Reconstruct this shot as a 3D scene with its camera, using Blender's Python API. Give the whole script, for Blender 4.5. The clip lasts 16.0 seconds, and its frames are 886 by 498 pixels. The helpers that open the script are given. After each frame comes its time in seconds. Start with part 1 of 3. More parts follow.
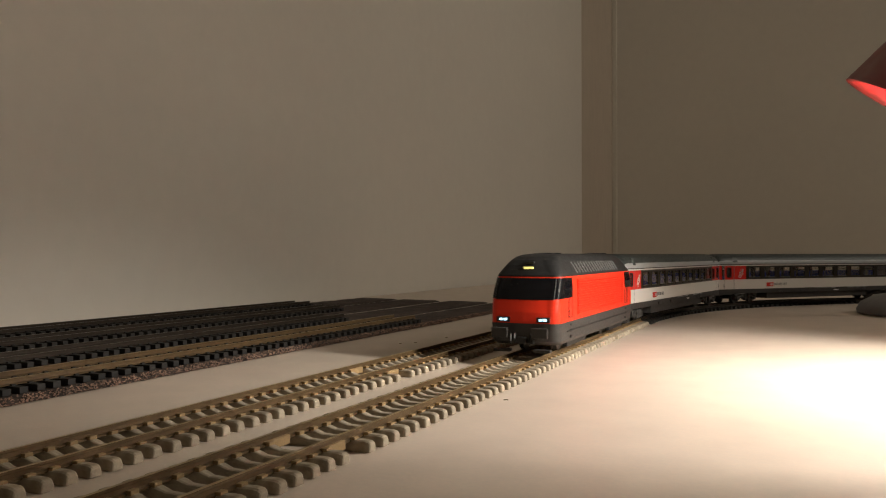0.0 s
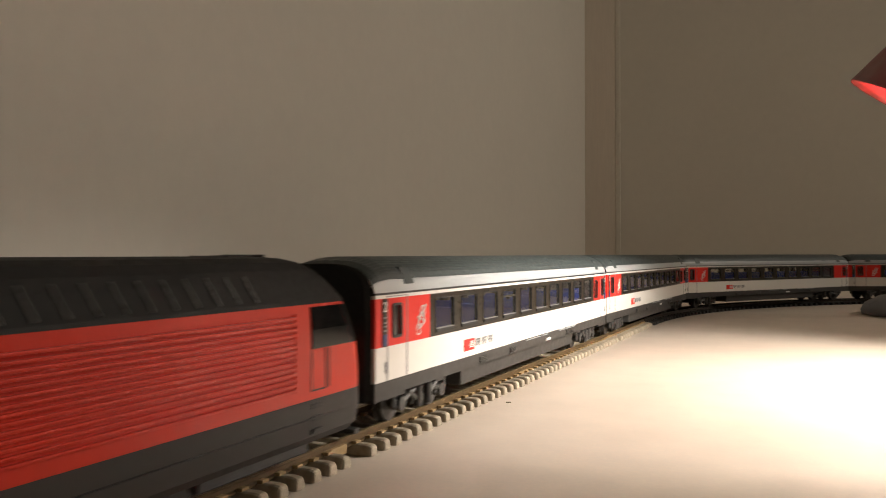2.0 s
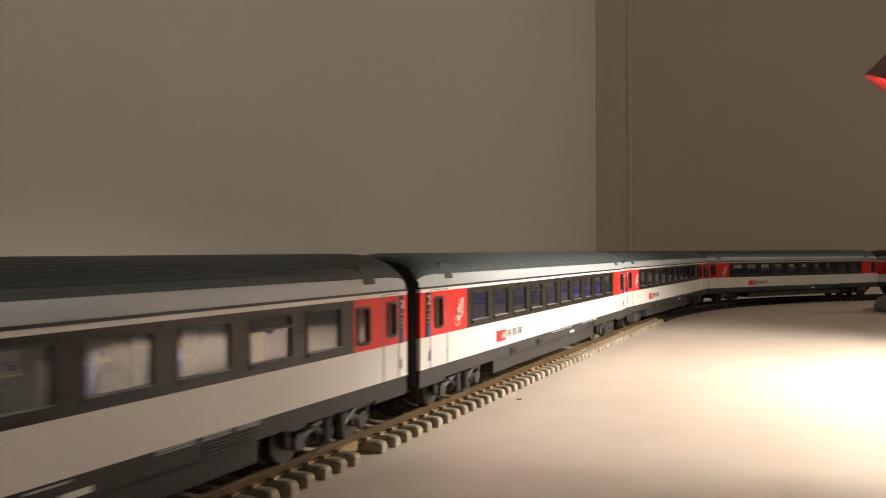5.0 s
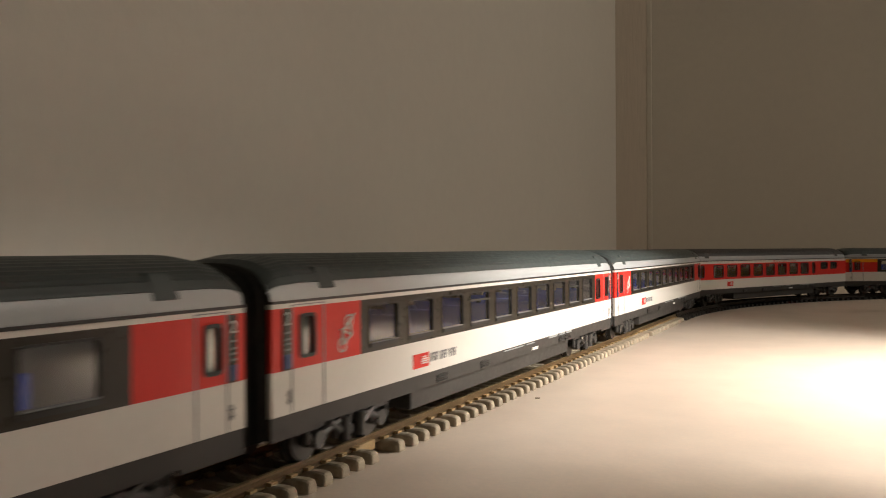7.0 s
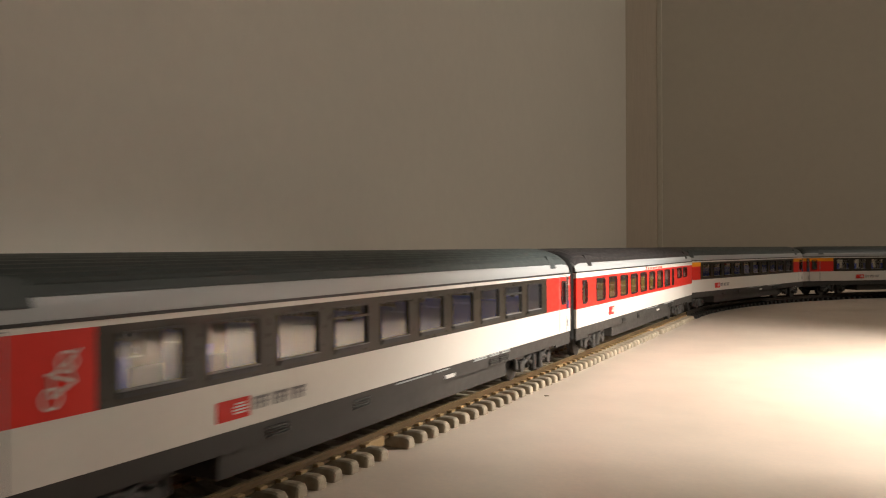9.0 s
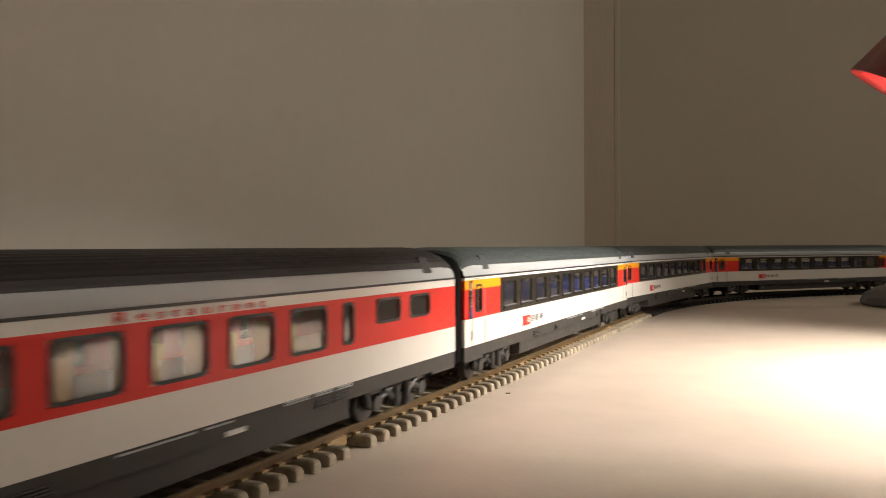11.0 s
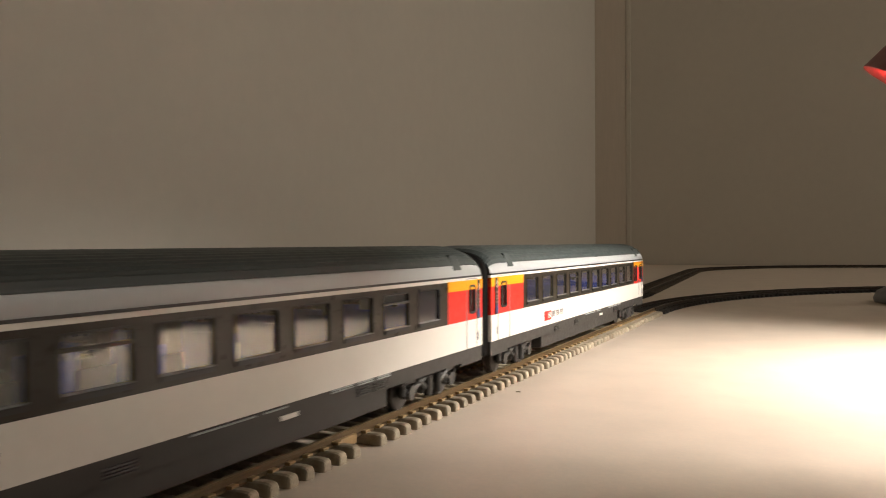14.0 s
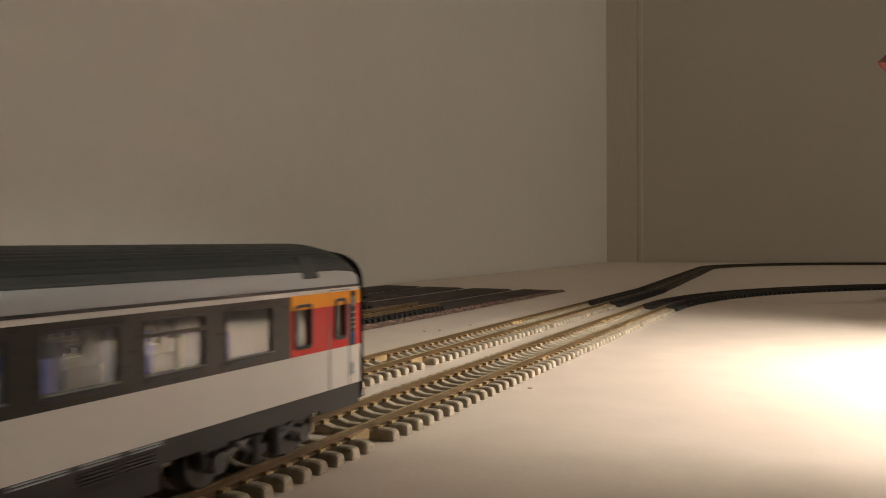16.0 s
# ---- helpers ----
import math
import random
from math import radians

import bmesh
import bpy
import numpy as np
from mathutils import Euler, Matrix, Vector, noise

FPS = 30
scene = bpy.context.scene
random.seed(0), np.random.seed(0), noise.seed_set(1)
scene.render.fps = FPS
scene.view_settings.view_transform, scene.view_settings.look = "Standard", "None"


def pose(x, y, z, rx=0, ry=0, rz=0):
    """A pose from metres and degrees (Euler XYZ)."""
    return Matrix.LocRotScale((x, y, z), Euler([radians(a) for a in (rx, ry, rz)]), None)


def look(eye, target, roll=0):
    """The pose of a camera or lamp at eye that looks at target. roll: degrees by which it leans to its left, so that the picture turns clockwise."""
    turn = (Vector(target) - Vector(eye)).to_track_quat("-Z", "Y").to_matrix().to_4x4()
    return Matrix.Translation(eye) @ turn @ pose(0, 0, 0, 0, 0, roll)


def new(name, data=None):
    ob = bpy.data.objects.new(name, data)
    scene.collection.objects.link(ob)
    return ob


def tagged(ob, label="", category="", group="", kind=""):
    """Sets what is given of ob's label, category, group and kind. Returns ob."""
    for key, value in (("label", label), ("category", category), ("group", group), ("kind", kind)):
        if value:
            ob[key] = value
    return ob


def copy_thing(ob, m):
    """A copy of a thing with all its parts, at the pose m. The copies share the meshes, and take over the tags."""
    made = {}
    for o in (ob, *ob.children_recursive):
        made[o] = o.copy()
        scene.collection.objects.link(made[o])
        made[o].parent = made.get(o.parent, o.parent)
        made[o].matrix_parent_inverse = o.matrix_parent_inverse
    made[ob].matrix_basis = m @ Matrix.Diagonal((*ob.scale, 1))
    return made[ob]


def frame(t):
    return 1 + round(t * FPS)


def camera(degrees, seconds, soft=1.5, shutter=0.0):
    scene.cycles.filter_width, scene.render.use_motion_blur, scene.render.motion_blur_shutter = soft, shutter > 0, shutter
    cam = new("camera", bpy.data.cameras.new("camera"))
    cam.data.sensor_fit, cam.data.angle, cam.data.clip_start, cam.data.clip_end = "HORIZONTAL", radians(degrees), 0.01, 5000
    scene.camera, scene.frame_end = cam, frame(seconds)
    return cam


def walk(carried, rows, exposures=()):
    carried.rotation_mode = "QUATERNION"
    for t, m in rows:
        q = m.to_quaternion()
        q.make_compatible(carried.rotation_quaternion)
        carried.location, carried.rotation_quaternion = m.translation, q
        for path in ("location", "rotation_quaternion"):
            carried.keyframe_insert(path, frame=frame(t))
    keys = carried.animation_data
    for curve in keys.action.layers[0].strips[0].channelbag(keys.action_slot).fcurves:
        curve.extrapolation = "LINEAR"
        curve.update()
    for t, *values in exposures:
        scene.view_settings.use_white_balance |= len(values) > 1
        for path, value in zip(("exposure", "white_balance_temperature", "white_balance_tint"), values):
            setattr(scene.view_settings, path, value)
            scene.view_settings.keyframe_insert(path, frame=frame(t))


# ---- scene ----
# ---- camera ----
cam = camera(57.0, 16.0, soft=1.05, shutter=0.4)
CAMERA_PATH = (
    (0.0, 0.0000, -0.0000, 0.0529, 23.90, 0.38, 0.05),
    (0.5, 0.0000, 0.0002, 0.0532, 23.96, 0.36, 0.06),
    (1.0, 0.0006, 0.0012, 0.0547, 24.25, 0.12, 0.06),
    (1.5, 0.0001, 0.0013, 0.0539, 24.16, 0.35, 0.06),
    (2.0, -0.0001, 0.0011, 0.0537, 24.13, 0.37, 0.07),
    (2.5, 0.0005, 0.0008, 0.0545, 24.29, 0.14, 0.07),
    (3.0, -0.0001, 0.0013, 0.0539, 24.26, 0.24, 0.06),
    (3.5, 0.0004, 0.0010, 0.0538, 24.45, 0.23, 0.06),
    (4.0, -0.0001, 0.0014, 0.0543, 24.55, 0.08, 0.07),
    (6.5, -0.0000, 0.0012, 0.0533, 25.87, 0.18, 0.28),
    (7.0, 0.0005, 0.0018, 0.0539, 26.26, 0.02, 0.28),
    (7.5, 0.0004, 0.0018, 0.0540, 26.42, 0.01, 0.28),
    (8.0, 0.0007, 0.0014, 0.0535, 26.58, 0.02, 0.28),
    (10.3, 0.0010, 0.0013, 0.0541, 27.19, -0.29, 0.28),
    (10.5, 0.0010, 0.0013, 0.0541, 26.29, -0.29, 0.28),
    (10.6, 0.0007, 0.0014, 0.0538, 25.59, -0.24, 0.28),
    (11.0, -0.0001, 0.0015, 0.0532, 24.09, -0.15, 0.28),
    (11.5, -0.0002, 0.0014, 0.0534, 23.63, -0.20, 0.28),
    (12.0, 0.0006, 0.0013, 0.0539, 23.85, -0.30, 0.28),
    (12.5, -0.0003, 0.0014, 0.0529, 23.73, -0.06, 0.28),
    (13.0, 0.0006, 0.0015, 0.0536, 24.31, -0.24, 0.28),
    (13.5, 0.0002, 0.0014, 0.0537, 24.56, -0.31, 0.28),
    (14.0, 0.0001, 0.0015, 0.0538, 24.84, -0.37, 0.28),
    (14.5, 0.0000, 0.0014, 0.0535, 25.11, -0.35, 0.28),
    (15.0, 0.0002, 0.0015, 0.0536, 25.41, -0.42, 0.28),
    (15.5, 0.0004, 0.0011, 0.0538, 25.63, -0.51, 0.28),
    (16.0, 0.0000, 0.0008, 0.0535, 25.60, -0.55, 0.28),
)
walk(cam, [(t, pose(x, y, z, 90 + p, r, w)) for t, x, y, z, w, p, r in CAMERA_PATH], [(0, -0.03), (1.0, -0.05), (1.5, 0.01), (2.0, 0.17), (2.5, 0.29), (3.0, 0.22), (3.5, 0.05), (4.0, -0.03), (6.5, -0.03), (16, -0.03)])

# ---- light ----
world = bpy.data.worlds.new("room_dusk")
world.use_nodes = True
world.node_tree.nodes["Background"].inputs[0].default_value = (1.0, 0.82, 0.6, 1)
world.node_tree.nodes["Background"].inputs[1].default_value = 0.0
scene.world = world

LAMP = Vector((0.116, 0.368, 0.144))
spot = new("lamp_beam", bpy.data.lights.new("lamp_beam", "SPOT"))
spot.data.energy, spot.data.color = 4.65, (1.0, 0.935, 0.84)
spot.data.spot_size, spot.data.spot_blend, spot.data.shadow_soft_size = radians(165), 0.5, 0.018
spot.matrix_world = look(LAMP, (0.026, 0.367, 0.0))

ceiling_glow = new("room_light", bpy.data.lights.new("room_light", "AREA"))
ceiling_glow.data.energy, ceiling_glow.data.color = 14.6, (1.0, 0.91, 0.78)
ceiling_glow.data.shape, ceiling_glow.data.size = "DISK", 0.45
ceiling_glow.matrix_world = look((2.1, 1.65, 1.5), (-0.5, -2.2, 0.1))


# ---- materials ----
def material(name, color, rough=0.5, metal=0.0, vary=0.12, grain=300.0, bump=0.1, spots=0.0, spot_color=(0.1, 0.08, 0.06), stretch=(1, 1, 1), coat=0.0, by_piece=0.0, shine=0.5):
    """A surface with tone drift at two scales, fine relief and optional stains."""
    m = bpy.data.materials.new(name)
    m.use_nodes = True
    n, l = m.node_tree.nodes, m.node_tree.links
    b = n["Principled BSDF"]
    b.inputs["Metallic"].default_value = metal
    b.inputs["Coat Weight"].default_value = coat
    b.inputs["Specular IOR Level"].default_value = shine
    tc = n.new("ShaderNodeTexCoord")
    mp = n.new("ShaderNodeMapping")
    mp.inputs["Scale"].default_value = stretch
    l.new(tc.outputs["Object"], mp.inputs["Vector"])
    fine, wide = n.new("ShaderNodeTexNoise"), n.new("ShaderNodeTexNoise")
    fine.inputs["Scale"].default_value, wide.inputs["Scale"].default_value = grain, grain / 14
    fine.inputs["Detail"].default_value = wide.inputs["Detail"].default_value = 4
    for k in (fine, wide):
        l.new(mp.outputs["Vector"], k.inputs["Vector"])
    add = n.new("ShaderNodeMath")
    add.operation = "ADD"
    l.new(fine.outputs["Fac"], add.inputs[0])
    l.new(wide.outputs["Fac"], add.inputs[1])
    tone = n.new("ShaderNodeMapRange")
    tone.inputs["From Min"].default_value, tone.inputs["From Max"].default_value = 0.6, 1.4
    tone.inputs["To Min"].default_value, tone.inputs["To Max"].default_value = 1 - vary, 1 + vary
    l.new(add.outputs[0], tone.inputs["Value"])
    last = tone.outputs["Result"]
    if by_piece:
        info = n.new("ShaderNodeObjectInfo")
        pr = n.new("ShaderNodeMapRange")
        pr.inputs["To Min"].default_value, pr.inputs["To Max"].default_value = 1 - by_piece, 1 + by_piece
        l.new(info.outputs["Random"], pr.inputs["Value"])
        mul = n.new("ShaderNodeMath")
        mul.operation = "MULTIPLY"
        l.new(last, mul.inputs[0])
        l.new(pr.outputs["Result"], mul.inputs[1])
        last = mul.outputs[0]
    hue = n.new("ShaderNodeHueSaturation")
    hue.inputs["Color"].default_value = (*color, 1)
    l.new(last, hue.inputs["Value"])
    out = hue.outputs["Color"]
    if spots:
        big = n.new("ShaderNodeTexNoise")
        big.inputs["Scale"].default_value, big.inputs["Detail"].default_value = grain / 4, 6
        l.new(mp.outputs["Vector"], big.inputs["Vector"])
        ramp = n.new("ShaderNodeMapRange")
        ramp.inputs["From Min"].default_value, ramp.inputs["From Max"].default_value = 0.55, 0.75
        ramp.inputs["To Max"].default_value = spots
        l.new(big.outputs["Fac"], ramp.inputs["Value"])
        mix = n.new("ShaderNodeMix")
        mix.data_type = "RGBA"
        l.new(ramp.outputs["Result"], mix.inputs["Factor"])
        l.new(out, mix.inputs["A"])
        mix.inputs["B"].default_value = (*spot_color, 1)
        out = mix.outputs["Result"]
    l.new(out, b.inputs["Base Color"])
    rr = n.new("ShaderNodeMapRange")
    rr.inputs["From Min"].default_value, rr.inputs["From Max"].default_value = 0.3, 0.7
    rr.inputs["To Min"].default_value, rr.inputs["To Max"].default_value = max(rough - 0.08, 0.02), min(rough + 0.08, 1)
    l.new(fine.outputs["Fac"], rr.inputs["Value"])
    l.new(rr.outputs["Result"], b.inputs["Roughness"])
    if bump:
        bp = n.new("ShaderNodeBump")
        bp.inputs["Strength"].default_value, bp.inputs["Distance"].default_value = bump, 0.3 / grain
        l.new(fine.outputs["Fac"], bp.inputs["Height"])
        l.new(bp.outputs["Normal"], b.inputs["Normal"])
    return m


def glass(name, tint, gloss=0.05):
    m = bpy.data.materials.new(name)
    m.use_nodes = True
    n, l = m.node_tree.nodes, m.node_tree.links
    n.clear()
    out, mix = n.new("ShaderNodeOutputMaterial"), n.new("ShaderNodeMixShader")
    tr, gl = n.new("ShaderNodeBsdfTransparent"), n.new("ShaderNodeBsdfGlossy")
    # sheen by Schlick's rule, alike from both sides
    face, power, scale = n.new("ShaderNodeLayerWeight"), n.new("ShaderNodeMath"), n.new("ShaderNodeMapRange")
    face.inputs["Blend"].default_value = 0.5
    power.operation, power.inputs[1].default_value = "POWER", 5.0
    scale.inputs["To Min"].default_value, scale.inputs["To Max"].default_value = 0.058, 1.0
    l.new(face.outputs["Facing"], power.inputs[0])
    l.new(power.outputs[0], scale.inputs["Value"])
    tr.inputs["Color"].default_value = (*tint, 1)
    gl.inputs["Roughness"].default_value = gloss
    haze, soft = n.new("ShaderNodeMixShader"), n.new("ShaderNodeBsdfDiffuse")
    soft.inputs["Color"].default_value = (0.70, 0.68, 0.64, 1)
    haze.inputs[0].default_value = 0.025
    l.new(tr.outputs[0], haze.inputs[1])
    l.new(soft.outputs[0], haze.inputs[2])
    l.new(scale.outputs["Result"], mix.inputs[0])
    l.new(haze.outputs[0], mix.inputs[1])
    l.new(gl.outputs[0], mix.inputs[2])
    l.new(mix.outputs[0], out.inputs[0])
    return m


def glow(name, color, strength):
    m = material(name, color, 0.2, vary=0.02, bump=0)
    b = m.node_tree.nodes["Principled BSDF"]
    b.inputs["Emission Color"].default_value = (*color, 1)
    b.inputs["Emission Strength"].default_value = strength
    return m


M_TABLE = material("cream_board", (0.65, 0.555, 0.465), 0.45, vary=0.10, grain=600, bump=0.14, spots=0.16, spot_color=(0.50, 0.43, 0.36))
M_BOARD_EDGE = material("board_edge", (0.38, 0.27, 0.17), 0.7, vary=0.2, grain=200)
M_WALL = material("wall_paint", (0.74, 0.70, 0.63), 0.85, vary=0.03, grain=60, bump=0.08)
M_POST = material("corner_boxing", (0.62, 0.545, 0.455), 0.75, vary=0.06, grain=50, bump=0.1, stretch=(4, 4, 0.4))
M_LIT_EDGE = material("pale_lit_edge", (0.76, 0.72, 0.64), 0.6, vary=0.05, grain=60)
M_FLOOR = material("brown_floor", (0.20, 0.14, 0.09), 0.5, vary=0.2, grain=20)
M_SLEEPER = material("concrete_sleeper", (0.37, 0.315, 0.235), 0.85, vary=0.20, grain=900, bump=0.3, spots=0.75, spot_color=(0.16, 0.11, 0.06), by_piece=0.14)
M_CLIP = material("rust_clip", (0.33, 0.22, 0.10), 0.6, vary=0.25, grain=1500)
M_RAIL = material("weathered_rail", (0.125, 0.078, 0.034), 0.5, metal=0.3, vary=0.35, grain=350, bump=0.15, spots=0.6, spot_color=(0.07, 0.042, 0.02))
M_RAIL_TOP = material("brassy_rail_head", (0.42, 0.31, 0.15), 0.38, metal=0.6, vary=0.25, grain=300, bump=0.05, spots=0.5, spot_color=(0.20, 0.13, 0.06))
M_RAIL_DARK = material("brown_rail", (0.040, 0.029, 0.020), 0.5, metal=0.4, vary=0.3, grain=350, bump=0.1)
M_RAIL_TOP_DARK = material("dull_rail_head", (0.17, 0.14, 0.11), 0.4, metal=0.6, vary=0.3, grain=300, bump=0.05)
M_SLEEPER_DARK = material("black_sleeper", (0.015, 0.013, 0.011), 0.7, vary=0.2, grain=900, by_piece=0.2)
M_SLEEPER_BROWN = material("brown_sleeper", (0.085, 0.065, 0.045), 0.7, vary=0.2, grain=900, by_piece=0.2)
M_BALLAST = material("ballast_bed", (0.055, 0.038, 0.030), 0.9, vary=0.7, grain=900, bump=0.6, spots=0.75, spot_color=(0.018, 0.012, 0.010))
M_STONE = material("ballast_stone", (0.30, 0.19, 0.14), 0.9, vary=0.9, grain=1300, spots=0.9, spot_color=(0.035, 0.022, 0.018))
M_RED = material("loco_red", (0.72, 0.035, 0.012), 0.38, vary=0.03, grain=500, bump=0.02, shine=0.3)
M_SKIRT = material("loco_grey", (0.044, 0.041, 0.038), 0.55, vary=0.10, grain=700, bump=0.03, shine=0.3)
M_ROOF_LOCO = material("loco_roof", (0.017, 0.017, 0.017), 0.60, vary=0.1, grain=600, bump=0.04, shine=0.22)
# light grey that paints the glints on roof fins and windscreen pillars
M_GLINT = material("grille_fin_glint", (0.16, 0.16, 0.16), 0.3, vary=0.2, grain=900)
M_BLACK = material("black_plastic", (0.010, 0.010, 0.010), 0.5, vary=0.2, grain=600, bump=0.03)
M_RUBBER = material("rubber_bellows", (0.010, 0.010, 0.010), 0.7, vary=0.2, grain=600)
M_SCREEN = material("dark_windscreen", (0.006, 0.006, 0.007), 0.12, vary=0.05, grain=200, bump=0, shine=0.2)
M_WHITE = material("coach_white", (0.74, 0.72, 0.68), 0.45, vary=0.03, grain=500, bump=0.02)
M_COACH_RED = material("coach_red", (0.70, 0.030, 0.020), 0.42, vary=0.03, grain=500, bump=0.02, shine=0.25)
M_ORANGE = material("first_class_orange", (0.92, 0.36, 0.010), 0.42, vary=0.03, grain=500, bump=0.02, shine=0.22)
M_BAND = material("window_band", (0.027, 0.022, 0.016), 0.33, vary=0.03, grain=500, bump=0.01, shine=0.26)
M_ROOF = material("coach_roof", (0.052, 0.064, 0.064), 0.50, vary=0.06, grain=500, bump=0.03, shine=0.28)
M_ROOF_DINER = material("diner_roof", (0.030, 0.027, 0.028), 0.50, vary=0.08, grain=500, bump=0.03, shine=0.28)
M_SHOULDER = material("light_grey_shoulder", (0.40, 0.43, 0.45), 0.42, vary=0.04, grain=500, bump=0.02)
M_UNDER = material("underframe_grey", (0.046, 0.043, 0.040), 0.55, vary=0.18, grain=600, bump=0.05, shine=0.3)
M_BOGIE = material("bogie_grey", (0.036, 0.034, 0.032), 0.5, vary=0.25, grain=900, bump=0.08)
M_STEEL = material("wheel_steel", (0.06, 0.055, 0.05), 0.5, metal=0.4, vary=0.1, grain=900)
M_SEAT = material("blue_seat", (0.035, 0.085, 0.62), 0.7, vary=0.15, grain=900)
M_SEAT_YELLOW = material("yellow_seat", (0.60, 0.34, 0.03), 0.7, vary=0.15, grain=900)
M_INNER = material("inner_lining", (0.42, 0.40, 0.37), 0.6, vary=0.05, grain=300)
M_FLOOR_IN = material("coach_floor", (0.13, 0.125, 0.12), 0.6, vary=0.1, grain=400)
M_PANE = glass("coach_glass", (0.965, 0.965, 0.955))
M_LETTER = material("grey_lettering", (0.24, 0.24, 0.25), 0.5, vary=0.05)
M_LETTER_WHITE = material("white_lettering", (0.78, 0.77, 0.74), 0.5, vary=0.05)
M_NOTICE_BLUE = material("notice_blue", (0.03, 0.05, 0.16), 0.5, vary=0.05)
M_LAMP_RED = material("lamp_red_enamel", (0.22, 0.006, 0.006), 0.35, vary=0.05, grain=80, bump=0.02)
M_LAMP_WHITE = material("lamp_white_lining", (0.72, 0.69, 0.62), 0.5, vary=0.03, grain=80, bump=0.02)
M_LAMP_GREY = material("lamp_grey_base", (0.15, 0.15, 0.16), 0.4, vary=0.1, grain=120)
M_LIGHT = glow("headlight_glow", (0.50, 0.82, 1.0), 1.5)
M_TOPLIGHT = glow("top_light_glow", (1.0, 0.86, 0.25), 0.9)
M_CHIP = material("wood_chip", (0.30, 0.24, 0.17), 0.8, vary=0.3)


# ---- mesh helpers ----
def part(name, bm, mat, parent=None, label="", smooth=False):
    me = bpy.data.meshes.new(name)
    bmesh.ops.recalc_face_normals(bm, faces=bm.faces[:])
    if smooth:
        for fc in bm.faces:
            fc.smooth = True
    bm.to_mesh(me)
    bm.free()
    me.materials.append(mat)
    ob = new(name, me)
    if parent:
        ob.parent = parent
    if label:
        tagged(ob, label)
    return ob


def share(name, src, parent, m):
    """One more piece on the same mesh."""
    ob = new(name, src.data)
    ob.parent = parent
    ob.matrix_basis = m
    return ob


def box(bm, x0, x1, y0, y1, z0, z1, bevel=0.0):
    v = bmesh.ops.create_cube(bm, size=1)["verts"]
    bmesh.ops.scale(bm, vec=(abs(x1 - x0), abs(y1 - y0), abs(z1 - z0)), verts=v)
    bmesh.ops.translate(bm, vec=((x0 + x1) / 2, (y0 + y1) / 2, (z0 + z1) / 2), verts=v)
    if bevel:
        ed = list({e for q in v for e in q.link_edges})
        bmesh.ops.bevel(bm, geom=ed, offset=bevel, segments=2, affect="EDGES", profile=0.6)
    return v


def boxes(*dims, bevel=0.0):
    bm = bmesh.new()
    for d in dims:
        box(bm, *d, bevel=bevel)
    return bm


def tube(bm, a, b, r, r2=None, seg=12):
    a, b = Vector(a), Vector(b)
    m = Matrix.Translation((a + b) / 2) @ (b - a).to_track_quat("Z", "Y").to_matrix().to_4x4()
    return bmesh.ops.create_cone(bm, cap_ends=True, segments=seg, radius1=r, radius2=r if r2 is None else r2, depth=(b - a).length, matrix=m)["verts"]


def loft(bm, rings, closed=True, cap=True):
    """Skin from ring to ring of equal count."""
    vs = [[bm.verts.new(p) for p in ring] for ring in rings]
    k = len(vs[0])
    for a, b in zip(vs, vs[1:]):
        for i in range(k if closed else k - 1):
            j = (i + 1) % k
            bm.faces.new((a[i], a[j], b[j], b[i]))
    if cap:
        bm.faces.new(vs[0][::-1])
        bm.faces.new(vs[-1])
    return vs


def lettering(name, body, size, mat, parent, m, stretch=1.0, label=""):
    cu = bpy.data.curves.new(name, "FONT")
    cu.body, cu.size, cu.extrude, cu.align_x = body, size, 0.00008, "LEFT"
    tmp = new(name, cu)
    me = bpy.data.meshes.new_from_object(tmp)
    bpy.data.objects.remove(tmp)
    me.materials.append(mat)
    ob = new(name, me)
    ob.parent = parent
    ob.matrix_basis = m @ Matrix.Diagonal((stretch, 1, 1, 1))
    if label:
        tagged(ob, label)
    return ob


def empty(name, label, category, group=""):
    return tagged(new(name), label, category, group)


# ---- room ----
WEST, NORTH, EAST, SOUTH, TOP, LOW = -0.505, 2.03, 3.4, -3.6, 1.68, -0.74


def structure(name, bm, mat, label):
    return tagged(part(name, bm, mat), label, kind="structure")


structure("wall_west", boxes((WEST - 0.1, WEST, SOUTH - 0.1, NORTH + 0.1, LOW, TOP)), M_WALL, "plain off-white painted wall behind the railway table")
structure("wall_north", boxes((WEST, EAST, NORTH, NORTH + 0.1, LOW, TOP)), M_WALL, "plain dim beige painted wall at the table's far end")
structure("wall_east", boxes((EAST, EAST + 0.1, SOUTH - 0.1, NORTH + 0.1, LOW, TOP)), M_WALL, "plain painted wall closing the room")
structure("wall_south", boxes((WEST, EAST, SOUTH - 0.1, SOUTH, LOW, TOP)), M_WALL, "plain painted wall closing the room")
structure("ceiling", boxes((WEST - 0.1, EAST + 0.1, SOUTH - 0.1, NORTH + 0.1, TOP, TOP + 0.1)), M_WALL, "plain painted ceiling")
structure("floor", boxes((WEST - 0.1, EAST + 0.1, SOUTH - 0.1, NORTH + 0.1, LOW - 0.1, LOW)), M_FLOOR, "brown floor under the table")
bm = bmesh.new()
loft(bm, [[(WEST, NORTH, z), (WEST, NORTH - 0.040, z), (-0.437, NORTH - 0.003, z), (-0.437, NORTH, z)] for z in (LOW, TOP)])
structure("corner_boxing", bm, M_POST, "brownish vertical boxing in the corner of the room")
